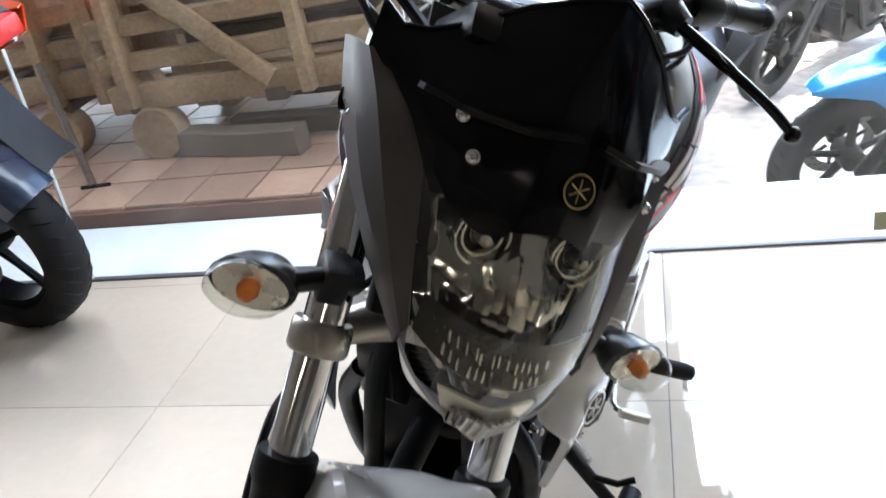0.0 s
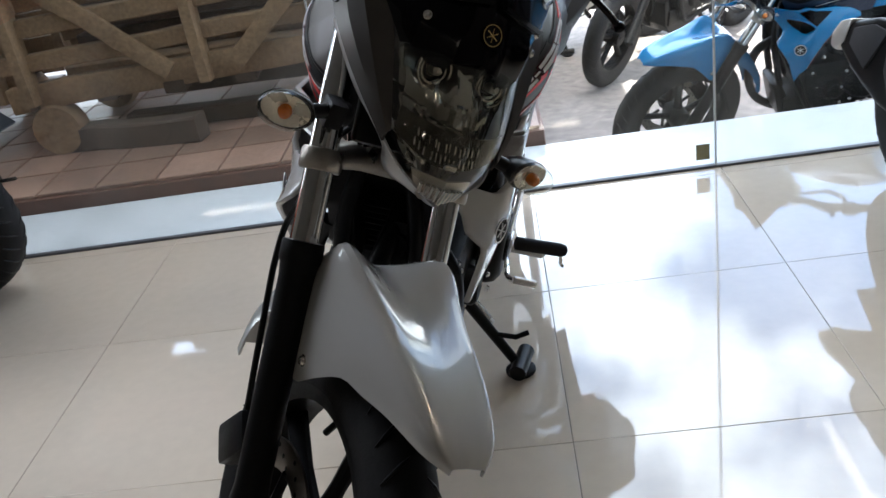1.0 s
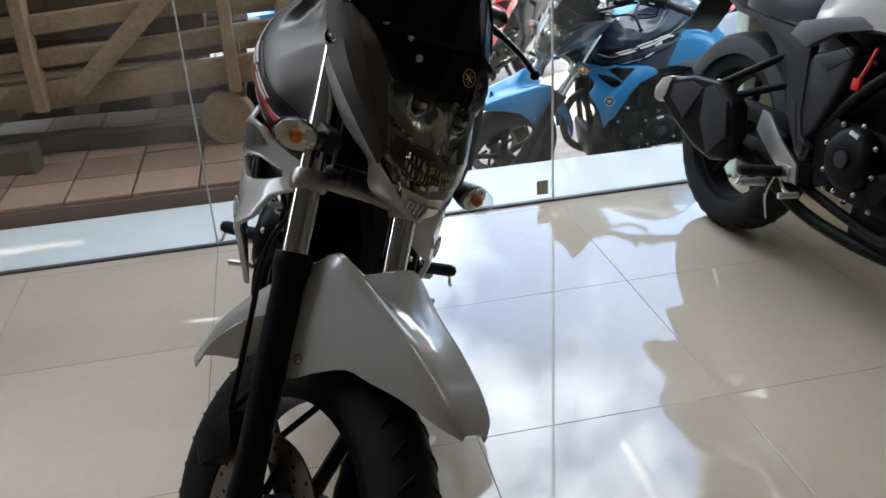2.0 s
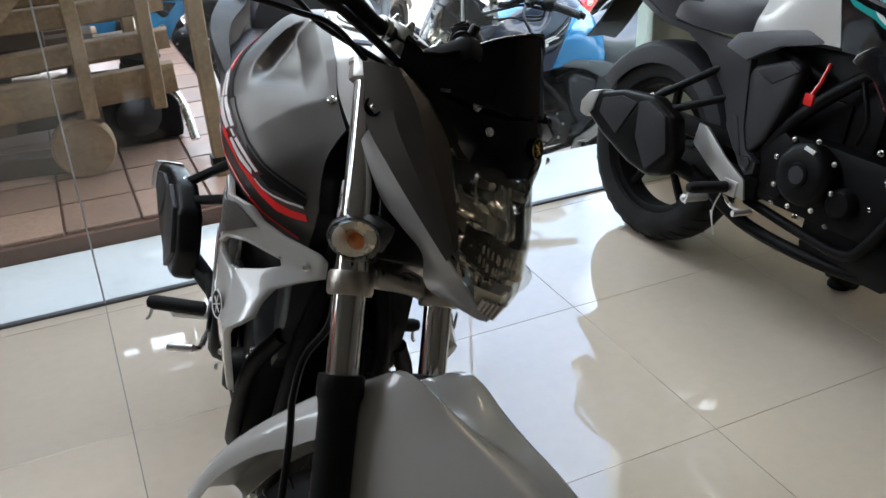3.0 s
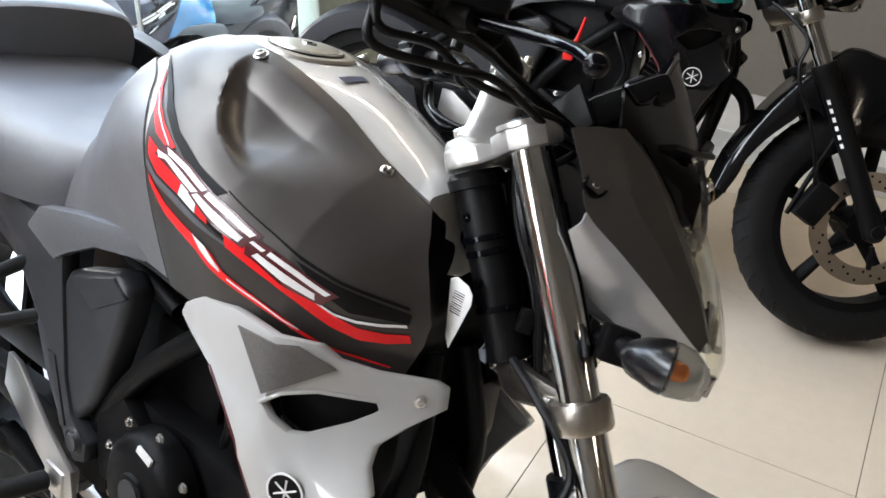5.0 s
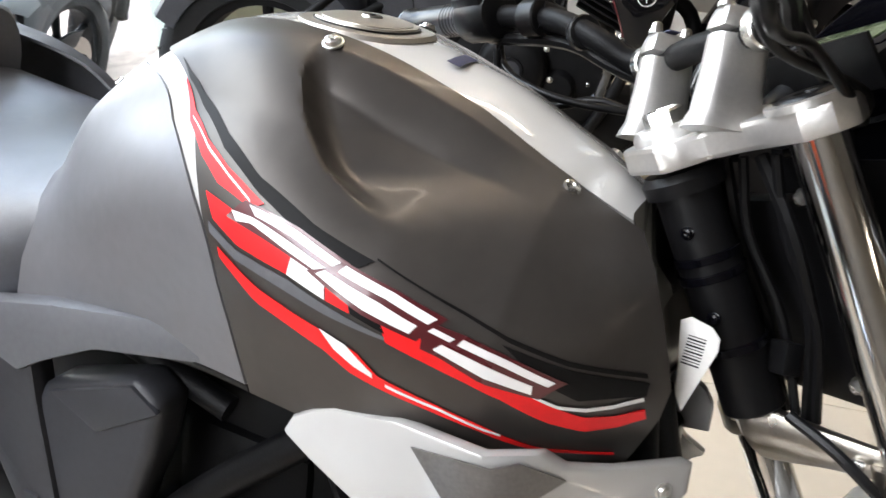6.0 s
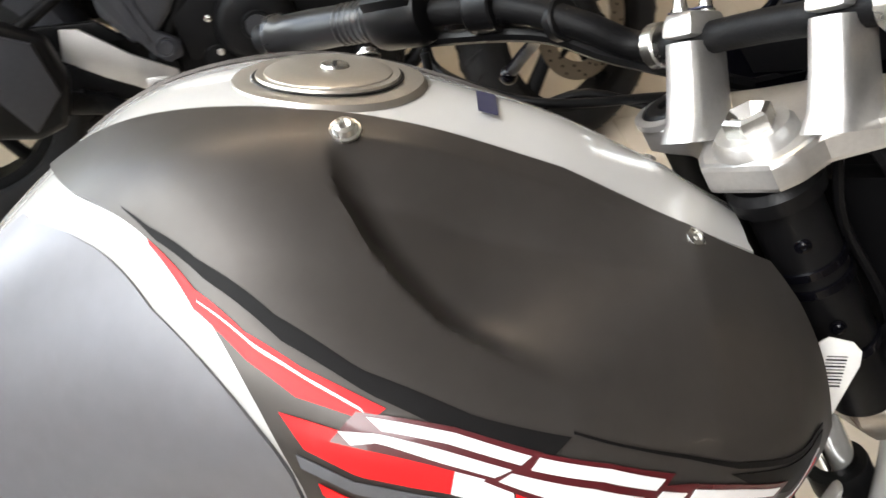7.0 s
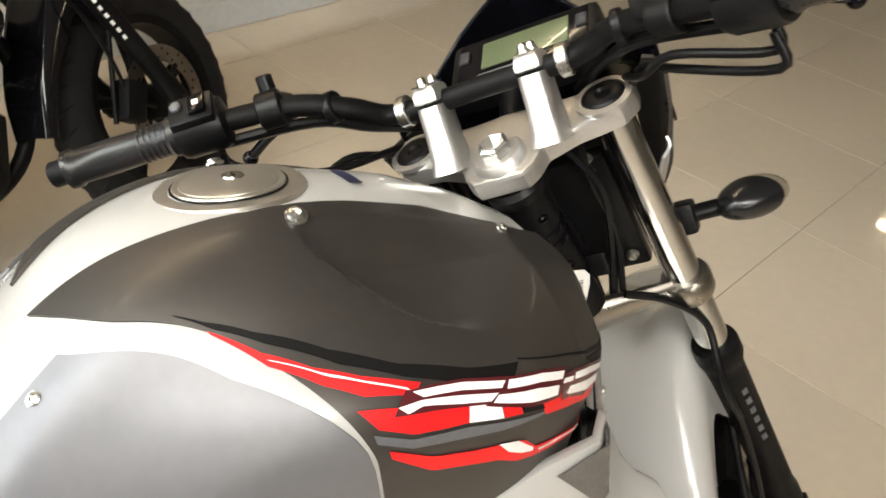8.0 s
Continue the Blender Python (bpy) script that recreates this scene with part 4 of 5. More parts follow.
    part("key_barrel", crown_fit(turn([(.001, .0042), (.0085, .0046), (.0095, .0026)], q + Vector((0, -.004, 0)), n, 20)), STEEL, cap)
    part("key_slot", crown_fit(box(q + Vector((0, -.004, .0049)), (.007, .0022, .001), .0002)), BLACKPL, cap)
    part("ink_mark", slab([[(x, y, tank_pt(y, 0)[2] + .0012 - x * x * 1.7) for x in (-.030, -.016, .0, .008)] for y in (.503, .509, .515)], .0004), BLUEINK, tank, "blue ink mark")

    # tank shrouds
    for s in (1, -1):
        outl = [(.539, .724), (.520, .738), (.499, .750), (.445, .762), (.345, .761), (.331, .746), (.304, .738), (.262, .735), (.252, .728), (.250, .702), (.268, .681), (.280, .662), (.272, .645), (.251, .628), (.252, .617), (.281, .571), (.299, .536), (.318, .474), (.326, .450), (.343, .486), (.370, .514), (.386, .561), (.415, .621), (.467, .678), (.519, .695), (.547, .707)]
        sh = shroud_mesh(outl, [(.382, .682), (.362, .699), (.339, .706), (.299, .703), (.294, .694), (.310, .679), (.338, .661), (.352, .659), (.368, .671)], s)
        sh = part("tank_shroud", sh, SHROUD, root, col["shroudlabel"])
        quad = ((.430, .749), (.356, .757), (.380, .694), (.328, .736))
        ins = [[tuple((1 - a) * ((1 - b) * quad[0][c] + b * quad[1][c]) + a * ((1 - b) * quad[2][c] + b * quad[3][c]) for c in (0, 1)) for b in (0, .2, .4, .6, .8, 1)] for a in (0, .2, .4, .6, .8, 1)]
        part("shroud_insert", slab([[(shroud_x(y, z, s) + s * .0062, y, z) for y, z in r] for r in ins], .0015, s), SMOKEP if SHROUD is PEARL else BLACKGL, sh, "smoked insert")
        part("vent_mesh", plate([(.40, .70), (.37, .72), (.29, .72), (.28, .68), (.35, .645), (.38, .66)], -s * .032, -s * .028, .001, lambda y, z: shroud_x(y, z, s)), BLACKPL, sh)
        part("vent_rim", tube([Vector((shroud_x(y, z, s) + s * .004, y, z)) for y, z in ((.384, .682), (.363, .701), (.339, .708), (.298, .705))], .0028, 8), SHROUD, sh)
        bolt(sh, (shroud_x(.267, .710, s) + s * .004, .267, .710), (s * .7, -.8, 0), .006, .005)
        emblem(sh, (shroud_x(.330, .602, s) + s * .004, .330, .602), (s * .95, -.3, 0), .022, WHITED, BLACKD)
        part("shroud_pinstripe", tube([Vector((shroud_x(y, z, s) + s * .003, y, z)) for y, z in ((.470, .681), (.440, .650), (.412, .617), (.398, .590), (.383, .556), (.367, .512))], .0022, 6), DKRED, sh)
        part("inner_duct", plate([(.275, .69), (.270, .62), (.290, .54), (.34, .49), (.40, .56), (.42, .66), (.34, .70)], s * .045, s * .092, .006), BLACKPL, root, "black inner air duct")
    tag = part("barcode_tag", plate([(0.288, 0.838), (0.281, 0.843), (0.264, 0.839), (0.257, 0.832), (0.256, 0.821), (0.271, 0.764), (0.278, 0.776)], -.0450, -.0462, .0003), PAPER, root, "white paper tag with small printed bars")
    tagb = bmesh.new()
    for k in range(10):
        u = -.012 + .0026 * k
        rod((-.0464, 0.2732 + u * 0.028 - .007 * 1.000, 0.8161 + u * -1.000 - .007 * 0.028), (-.0464, 0.2732 + u * 0.028 + .007 * 1.000, 0.8161 + u * -1.000 + .007 * 0.028), .0004 + .0003 * (k % 2), 5, tagb)
    tagged(part("tag_print", tagb, BLACKD, tag), kind="stuff")
    part("under_tank_cover", box((0, .350, .750), (.100, .085, .130), .010), BLACKPL, root, "black cover under the tank's nose")

    # frame, engine, exhaust
    fr = bmesh.new()
    for s in (1, -1):
        tube(spline([(0, .36, .86), (s * .055, .42, .78), (s * .115, .56, .66), (s * .125, .70, .52), (s * .115, .80, .36)], 5), .017, 10, fr)
        tube(spline([(s * .095, .66, .64), (s * .11, .92, .72), (s * .105, 1.25, .80), (s * .09, 1.50, .85)], 5), .013, 10, fr)
        tube(spline([(s * .11, .80, .45), (s * .115, 1.0, .62), (s * .105, 1.25, .78)], 5), .012, 10, fr)
        tube(spline([(s * .03, .30, .74), (s * .06, .27, .60), (s * .07, .30, .40)], 5), .014, 10, fr)
    part("frame", fr, BLACKMT, root, "black tubular frame")
    en = part("engine", box((0, .57, .40), (.24, .38, .20), .025), BLACKMT, root, "black single-cylinder engine")
    part("sump", box((0, .46, .30), (.20, .30, .10), .02), BLACKMT, en)
    part("gearbox", box((0, .66, .53), (.15, .16, .14), .02), BLACKMT, en)
    part("cylinder_head", box((0, .385, .675), (.13, .12, .07), .012, Matrix.Rotation(.45, 3, "X")), BLACKMT, en)
    for k in range(9):
        part("cooling_fin", box((0, .415 - .010 * k * .45, .525 + .0135 * k), (.150, .135, .004), .001, Matrix.Rotation(.45, 3, "X")), BLACKMT, en)
    for s in (1, -1):
        cv = turn([(.004, .030), (.028, .031), (.030, .026), (.060, .026), (.074, .016), (.080, 0), (.080, -.02)], (s * .150, .602, .420), (s, 0, 0), 40)
        cv = part("engine_cover", cv, BLACKMT, en, "round black engine cover")
        part("cover_badge", turn([(.004, .0325), (.022, .033), (.022, .030)], (s * .150, .602, .420), (s, 0, 0), 28), GREYPL, cv)
        part("cover_label", plate([(.575, .478), (.605, .484), (.602, .494), (.572, .488)], s * .172, s * .176, .0005), PAPER, cv, "small pale sticker")
        part("small_cover", turn([(.004, .022), (.030, .021), (.038, .012), (.040, -.02)], (s * .128, .496, .380), (s, 0, 0), 28), BLACKMT, en)
        part("small_cover", turn([(.004, .016), (.024, .015), (.029, .008), (.030, -.02)], (s * .128, .684, .355), (s, 0, 0), 24), BLACKMT, en)
        part("sprocket_cover", plate([(.64, .36), (.64, .47), (.70, .50), (.76, .44), (.74, .35)], s * .10, s * .140, .010), BLACKMT, en)
        for k in range(8):
            a = 2 * math.pi * k / 8 + .2
            bolt(en, (s * .156, .602 + .090 * math.cos(a), .420 + .090 * math.sin(a)), (s, 0, 0), .0055, .006)
        for y, z in ((.45, .52), (.41, .46), (.43, .39), (.53, .31), (.72, .40), (.40, .58), (.47, .62), (.62, .30), (.70, .31), (.37, .50)):
            bolt(en, (s * .112, y, z), (s, 0, 0), .006, .012)
        part("engine_hose", tube(spline([(s * .09, .58, .70), (s * .12, .54, .66), (s * .125, .50, .58), (s * .11, .52, .52)], 5), .006, 8), BLACKPL, en)
    part("bash_guard", plate([(.30, .26), (.27, .40), (.30, .42), (.36, .28), (.62, .24), (.60, .20), (.36, .20)], -.085, .085, .012), BLACKPL, root, "black engine guard")
    part("guard_bar", tube(spline([(.09, .29, .58), (.125, .325, .49), (.125, .40, .32), (.115, .46, .262), (.10, .60, .262), (.09, .80, .28)], 5), .014, 10), BLACKMT, root)
    part("guard_bar", tube(spline([(-.09, .29, .58), (-.125, .325, .49), (-.125, .40, .32), (-.115, .46, .262), (-.10, .60, .262), (-.09, .80, .28)], 5), .014, 10), BLACKMT, root)
    part("horn", turn([(.008, 0), (.030, .002), (.036, .006), (.036, .011), (.020, .016), (.018, .024), (.006, .026)], (.03, .29, .565), (0, -1, .2), 28), BLACKMT, root, "black disc horn")
    part("header_pipe", tube(spline([(.02, .33, .60), (.01, .22, .54), (-.02, .20, .40), (-.05, .27, .27), (-.07, .45, .21), (-.11, .75, .22), (-.17, .95, .32)], 6), .018, 14), BLACKMT, root, "black exhaust header pipe")
    mo = [(.938, .355), (.965, .450), (1.05, .500), (1.17, .492), (1.285, .455), (1.315, .395), (1.23, .330), (1.10, .262), (1.02, .240), (.96, .262)]
    small = lambda pts: [(.950 + (y - .938) * .86, .50 - (.50 - z) * .86) for y, z in pts]
    out = lambda y, z: -(y - .93) * .22 + max(0, .30 - z) * .25
    mf = part("muffler", plate(small(mo), -.190, -.244, .016, out, seg=3), BLACKPL, root, "stubby black faceted silencer")
    part("muffler_shield", plate(small([(.955, .340), (.985, .452), (1.06, .486), (1.09, .470), (1.08, .36), (1.02, .265)]), -.242, -.254, .004, out), GREYPL, mf, "angular dark grey heat shield")
    part("muffler_shield", plate(small([(1.10, .466), (1.16, .474), (1.235, .448), (1.24, .40), (1.16, .345)]), -.242, -.251, .003, out), GREYPL, mf)
    part("muffler_tip", plate(small([(1.255, .472), (1.30, .456), (1.328, .415), (1.325, .375), (1.295, .365), (1.27, .40)]), -.184, -.248, .010, out), ALLOY, mf, "satin silver silencer tip")
    part("muffler_link", tube([(-.14, .90, .29), (-.21, 1.0, .33)], .022, 12), BLACKMT, mf)
    for a, b in (((-.235, 1.075, .492), (-.148, .945, .605)), ((-.230, 1.035, .462), (-.148, .900, .535))):
        br = part("muffler_bracket", rod(a, b, .011), BLACKMT, root)
        bolt(br, (a[0] - .010, a[1], a[2]), (-1, 0, 0), .010, .008)
    # side panels
    for s in (1, -1):
        part("side_frame_cover", plate([(1.30, .742), (1.19, .698), (1.02, .688), (.93, .684), (.866, .700), (.846, .650), (.840, .605), (.815, .475), (.792, .425), (.748, .400), (.748, .372), (.775, .360), (.800, .378), (.868, .462), (.915, .548), (1.00, .630), (1.09, .670), (1.20, .680), (1.31, .725)], s * .130, s * .158, .006), GREYPL, root, "dark grey frame cover")
        part("frame_cover_rib", plate([(.862, .50), (.842, .50), (.800, .405), (.812, .400)], s * .156, s * .161, .002), GREYPL, root)
        part("side_bracket_cover", plate([(.934, .664), (.902, .704), (.808, .728), (.690, .752), (.603, .776), (.586, .748), (.650, .724), (.760, .698), (.830, .660), (.856, .642)], s * .140, s * .166, .006), GREYLT, root, "mid-grey angled trim")
        ax = part("air_box_cover", plate([(.893, .518), (.878, .562), (.837, .633), (.724, .675), (.693, .657), (.704, .600), (.727, .530), (.752, .462), (.783, .420), (.834, .400), (.885, .462)], s * .105, s * .152, .014, seg=3), GREYPL, root, "faceted dark grey air box cover")
        part("air_box_facet", plate([(.828, .626), (.726, .668), (.694, .650), (.768, .602)], s * .146, s * .155, .004), GREYPL, ax)
        part("pivot_cap", turn([(.006, .006), (.013, .007), (.015, .002), (.019, .004), (.021, 0)], (s * .158, .775, .394), (s, 0, 0), 24), GREYPL, root)
        part("heel_plate", plate([(.957, .450), (.925, .448), (.843, .390), (.763, .350), (.747, .300), (.799, .305), (.897, .352), (.964, .392)], s * .160, s * .168, .002), ALLOY, root, "bare aluminium heel plate")
        pb = Vector((s * .165, .80, .320))
        pt = Vector((s * .295, .825, .314))
        pg = part("foot_peg", turn([(.009, 0), (.0155, .004), (.0155, .105), (.012, .118), (.004, .122)], pb + (pt - pb).normalized() * .012, pt - pb, 16), RUBBER, root, "black rubber foot peg")
        part("peg_feeler", tube([pt - Vector((s * .012, 0, .012)), pt - Vector((s * .008, 0, .035)), pt - Vector((s * .002, 0, .042))], .004, 8), STEEL, pg)
        part("peg_bracket", box((s * .158, .80, .318), (.03, .05, .045), .006), ALLOY, root)
        pp = Vector((s * .160, .875, .265))
        part("pillion_peg", turn([(.006, 0), (.012, .004), (.012, .080), (.004, .088)], pp, (s, .1, -.05), 14), ALLOY, root, "folded metal pillion peg")
        part("foot_lever", tube(spline([(s * .15, .84, .30), (s * .17, .78, .275), (s * .182, .72, .278), (s * .205, .69, .292)], 4), .006, 8), STEEL, root, "steel foot lever")
        part("foot_lever_pad", rod((s * .196, .69, .293), (s * .246, .705, .284), .0085), ALLOY, root)
        part("swingarm", plate([(.76, .29), (.76, .35), (.95, .36), (1.25, .325), (1.27, .28), (1.10, .29), (.90, .28)], s * .075, s * .112, .008), BLACKMT, root, "black swingarm")
        tp = []
        for y, xi, zi, xo, zo, xl, zl in ((1.00, .168, .752, .176, .748, .160, .728), (1.07, .188, .806, .212, .790, .174, .712), (1.14, .188, .846, .235, .826, .184, .700), (1.24, .160, .872, .228, .862, .180, .738), (1.40, .148, .880, .195, .886, .150, .780), (1.56, .115, .900, .150, .915, .110, .822), (1.68, .070, .920, .085, .925, .060, .872)):
            a, b, c = Vector((s * xi, y, zi)), Vector((s * xo, y, zo)), Vector((s * xl, y, zl))
            tp.append([a, a.lerp(b, .5), a.lerp(b, .9), b.lerp(c, .08), b.lerp(c, .5), c])
        part("tail_panel", slab(spline_rows(tp, 3), .004, s), col.get("tail", GREYPL), root, "tapered tail panel", sharp=40)
        part("grab_rail", tube(spline([(s * .168, 1.27, .885), (s * .186, 1.42, .925), (s * .145, 1.60, .962), (s * .05, 1.68, .975)], 5), .013, 10, flat=.7), GREYPL, root, "black pillion grab rail")
        part("chain_guard", plate([(.85, .40), (1.20, .375), (1.26, .42), (1.18, .44), (.90, .44)], s * .085, s * .10, .004), BLACKPL, root)
    part("rear_hugger", slab([spline([Vector((x * .082, AXLE_R.y + (.322 - q) * math.cos(a), AXLE_R.z + (.322 - q) * math.sin(a))) for x, q in ((-1, .07), (-1, .02), (-.5, 0), (.5, 0), (1, .02), (1, .07))], 2) for a in (math.radians(d) for d in range(30, 166, 9))], .004), col.get("hugger", GREYPL), root, "dark rear hugger")
    part("tail_fender", slab([[(-.06, 1.46 + .03 * k, .86 - .075 * k + .004 * k * k), (0, 1.455 + .03 * k, .868 - .075 * k + .004 * k * k), (.06, 1.46 + .03 * k, .86 - .075 * k + .004 * k * k)] for k in range(7)], .006), BLACKPL, root, "black tail fender")
    part("tail_lamp", box((0, 1.67, .90), (.10, .05, .05), .012), REDPL, root, "red tail lamp")
    part("inner_cover", plate([(.50, .40), (.50, .70), (.60, .735), (.93, .70), (.93, .56), (.80, .38)], -.062, .062, .008), BLACKPL, root, "black inner cover behind the side panels")
    part("shock", rod((0, .93, .60), (0, .98, .36), .028), BLACKMT, root)
    # seats
    rs = []
    for y, w, zt, zb in ((.795, .055, .832, .770), (.83, .095, .816, .735), (.90, .142, .804, .700), (.99, .178, .806, .694), (1.06, .194, .820, .700), (1.12, .190, .828, .712), (1.20, .160, .844, .750)):
        rs.append([Vector((x * w, y, zb + (zt - zb) * q)) for x, q in ((-1, 0), (-1.03, .45), (-.94, .82), (-.62, 1.0), (0, 1.03), (.62, 1.0), (.94, .82), (1.03, .45), (1, 0))])
    part("rider_seat", grid([spline(r, 3) for r in spline_rows(rs, 3)], caps=True), SEATM, root, "black vinyl rider seat")
    ps = []
    for y, w, zt, zb in ((1.190, .124, .905, .822), (1.198, .138, .924, .822), (1.28, .144, .932, .840), (1.42, .136, .938, .856), (1.58, .106, .940, .875), (1.65, .076, .925, .880)):
        ps.append([Vector((x * w, y, zb + (zt - zb) * q)) for x, q in ((-1, 0), (-1.04, .5), (-.93, .88), (-.6, 1.0), (0, 1.04), (.6, 1.0), (.93, .88), (1.04, .5), (1, 0))])
    part("pillion_seat", grid([spline(r, 3) for r in spline_rows(ps, 3)], caps=True), SEATM, root, "black vinyl pillion pad")
    return root


def shroud_x(y, z, s):
    """Sideways place of the shroud's outer skin."""
    f = max(0.0, min(1.0, (z - .59) / .12))
    x = .188 - max(0, .37 - y) * (.12 + 1.0 * f * f * (3 - 2 * f))
    if y > .47:
        x -= (y - .47) * .16
    x -= max(0, .60 - z) * .22
    return s * x


def spline_rows(rows, n):
    """Rows of points made denser across the rows."""
    cols = [spline(c, n) for c in zip(*rows)]
    return [list(r) for r in zip(*cols)]


def shroud_mesh(outline, hole, s):
    """The tank shroud: an outline with a vent opening, given depth and bevelled."""
    bm = bmesh.new()
    def loop(pts):
        vs = [bm.verts.new((0, y, z)) for y, z in pts]
        return [bm.edges.new((a, b)) for a, b in zip(vs, vs[1:] + vs[:1])]
    es = loop(outline) + loop(hole)
    bmesh.ops.triangle_fill(bm, edges=es, use_beauty=True)
    bmesh.ops.subdivide_edges(bm, edges=[e for e in bm.edges if e.calc_length() > .05], cuts=2, use_grid_fill=False)
    bmesh.ops.triangulate(bm, faces=bm.faces[:])
    ex = bmesh.ops.extrude_face_region(bm, geom=bm.faces[:])
    bmesh.ops.translate(bm, verts=[v for v in ex["geom"] if isinstance(v, bmesh.types.BMVert)], vec=(s * .012, 0, 0))
    sharp = [e for e in bm.edges if len(e.link_faces) == 2 and e.calc_face_angle(0) > .8]
    bmesh.ops.bevel(bm, geom=sharp, offset=.004, segments=2, profile=.6, affect="EDGES", clamp_overlap=True)
    for v in bm.verts:
        v.co.x += shroud_x(v.co.y, v.co.z, s) - s * .008
    return bm


# ---- showroom shell ----
TILE = mat("cream_vitrified_tile", (0.68, 0.59, 0.47), 0.04, 0, 1.0, 0.035, 2.2, 0, spread=0.3, spec=1.0, each=0.03)
GROUT = mat("dark_grout", (0.17, 0.145, 0.12), 0.8, 0, 0, 0.2, 20)
# walls and ceiling close the room out of view, darkened against bounced light
WALLP = mat("dim_wall_paint", (0.22, 0.198, 0.17), 0.6, 0, 0, 0.04, 3, 0.15, 120)
GREENP = mat("pale_green_wall_paint", (0.60, 0.70, 0.62), 0.55, 0, 0, 0.04, 3, 0.15, 120)
CEIL = mat("dim_ceiling_paint", (0.22, 0.22, 0.21), 0.7, 0, 0, 0.03, 3)
MARBLE = mat("white_marble_sill", (0.66, 0.68, 0.68), 0.16, 0, 0, 0.06, 3, spread=0.3)
GLASSY, X0, X1, YB = 2.555, -4.2, 2.75, -8.3


def block(name, lo, hi, material, bev=0.004, label="", parent=None):
    c = [(a + b) / 2 for a, b in zip(lo, hi)]
    return part(name, box(c, [b - a for a, b in zip(lo, hi)], bev), material, parent, label, sharp=8)


def structure(ob, label="", category=""):
    return tagged(ob, label, category, kind="structure")


floor = structure(block("floor", (X0, YB, -.16), (X1, GLASSY, -.0035), GROUT, 0), "polished cream vitrified floor tiles with thin dark joints", "floor")
for i in range(-8, 5):
    for j in range(-17, 3):
        xa, ya = .3 + .6 * i, 1.3 + .6 * j
        xb, yb = min(xa + .6, X1), min(ya + .6, GLASSY - .004)
        xa, ya = max(xa, X0), max(ya, YB)
        if xb - xa < .05 or yb - ya < .05:
            continue
        t = part("tile", box(((xa + xb) / 2, (ya + yb) / 2, -.006), (xb - xa - .0018, yb - ya - .0018, .012), .0006), TILE, floor, sharp=8)
structure(block("wall_back", (X0 - .2, YB - .2, 0), (X1 + .2, YB, 3.1), WALLP), "plain painted wall closing the room", "wall")
structure(block("wall_left", (X0 - .2, YB, 0), (X0, GLASSY + .1, 3.1), WALLP), "plain painted wall closing the room", "wall")
structure(block("wall_right", (X1, YB, 0), (X1 + .2, GLASSY + .1, 3.1), WALLP), "plain painted wall closing the room", "wall")
structure(block("ceiling", (X0 - .2, YB - .2, 3.1), (X1 + .2, GLASSY + .35, 3.25), CEIL), "grey painted ceiling", "ceiling")
structure(block("wall_plinth", (2.34, YB, 0), (X1, GLASSY - .02, .11), MARBLE, .006), "low pale marble step along the wall", "step")
structure(block("pillar", (1.58, GLASSY - .03, 0), (X1, GLASSY + .06, 3.1), GREENP, .008), "pale green painted pillar beside the glass front", "pillar")
structure(block("wall_pier", (X0 - .2, GLASSY + .05, 0), (-3.6, GLASSY + .25, 3.1), WALLP, .008), "painted wall end", "wall")
structure(block("lintel", (-3.6, GLASSY - .05, 2.75), (1.58, GLASSY + .22, 3.1), WALLP, .006), "painted beam above the glass front", "beam")
structure(block("sill", (-4.4, GLASSY + .0, -.60), (3.2, 2.965, -.002), MARBLE, .006), "white marble threshold outside the glass", "sill")

# glass front: panes standing on the floor's edge, with vertical joints
STEELCH = mat("silicone_joint", (0.55, 0.58, 0.58), 0.35, 0, 0, 0.05, 10)
joints = [-3.6, -2.66, -1.48, -.30, .887, 1.58]
for k, (a, b) in enumerate(zip(joints, joints[1:])):
    w = structure(block(f"window_{k + 1}", (a + .0025, GLASSY - .006, .002), (b - .0025, GLASSY + .006, 2.75), GLASS, .0015), "tall frameless clear shop glass pane with a faint patchy haze", "window")
    w.visible_shadow = False
    if 0 < k:
        part("joint", box((a, GLASSY, 1.375), (.0045, .013, 2.74), 0), STEELCH, w, "pale silicone joint")
    part("base_channel", box(((a + b) / 2, GLASSY, .004), (b - a, .020, .008), .001), GREYLT, w)
part("glass_sticker", box((.846, GLASSY - .0075, .058), (.042, .001, .052), 0), mat("khaki_sticker", (.30, .29, .17), .6), bpy.data.objects["window_4"], "small khaki square sticker")

# unseen tube lamps, added on the ceiling to light the room
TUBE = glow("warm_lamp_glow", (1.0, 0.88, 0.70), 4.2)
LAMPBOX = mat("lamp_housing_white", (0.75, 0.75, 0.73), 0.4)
lamp = tagged(new("ceiling_light"), "unseen white tube lamp fitting added on the ceiling", "lamp", "ceiling lamps")
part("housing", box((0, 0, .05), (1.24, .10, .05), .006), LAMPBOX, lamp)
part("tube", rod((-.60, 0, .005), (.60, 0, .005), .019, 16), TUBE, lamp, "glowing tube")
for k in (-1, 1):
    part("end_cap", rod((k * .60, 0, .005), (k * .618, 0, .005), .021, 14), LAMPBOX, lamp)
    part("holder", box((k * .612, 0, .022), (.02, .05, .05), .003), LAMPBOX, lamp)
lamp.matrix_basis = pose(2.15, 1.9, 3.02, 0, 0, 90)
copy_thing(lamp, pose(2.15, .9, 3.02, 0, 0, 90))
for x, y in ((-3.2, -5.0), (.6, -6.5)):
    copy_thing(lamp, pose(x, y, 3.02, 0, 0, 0))

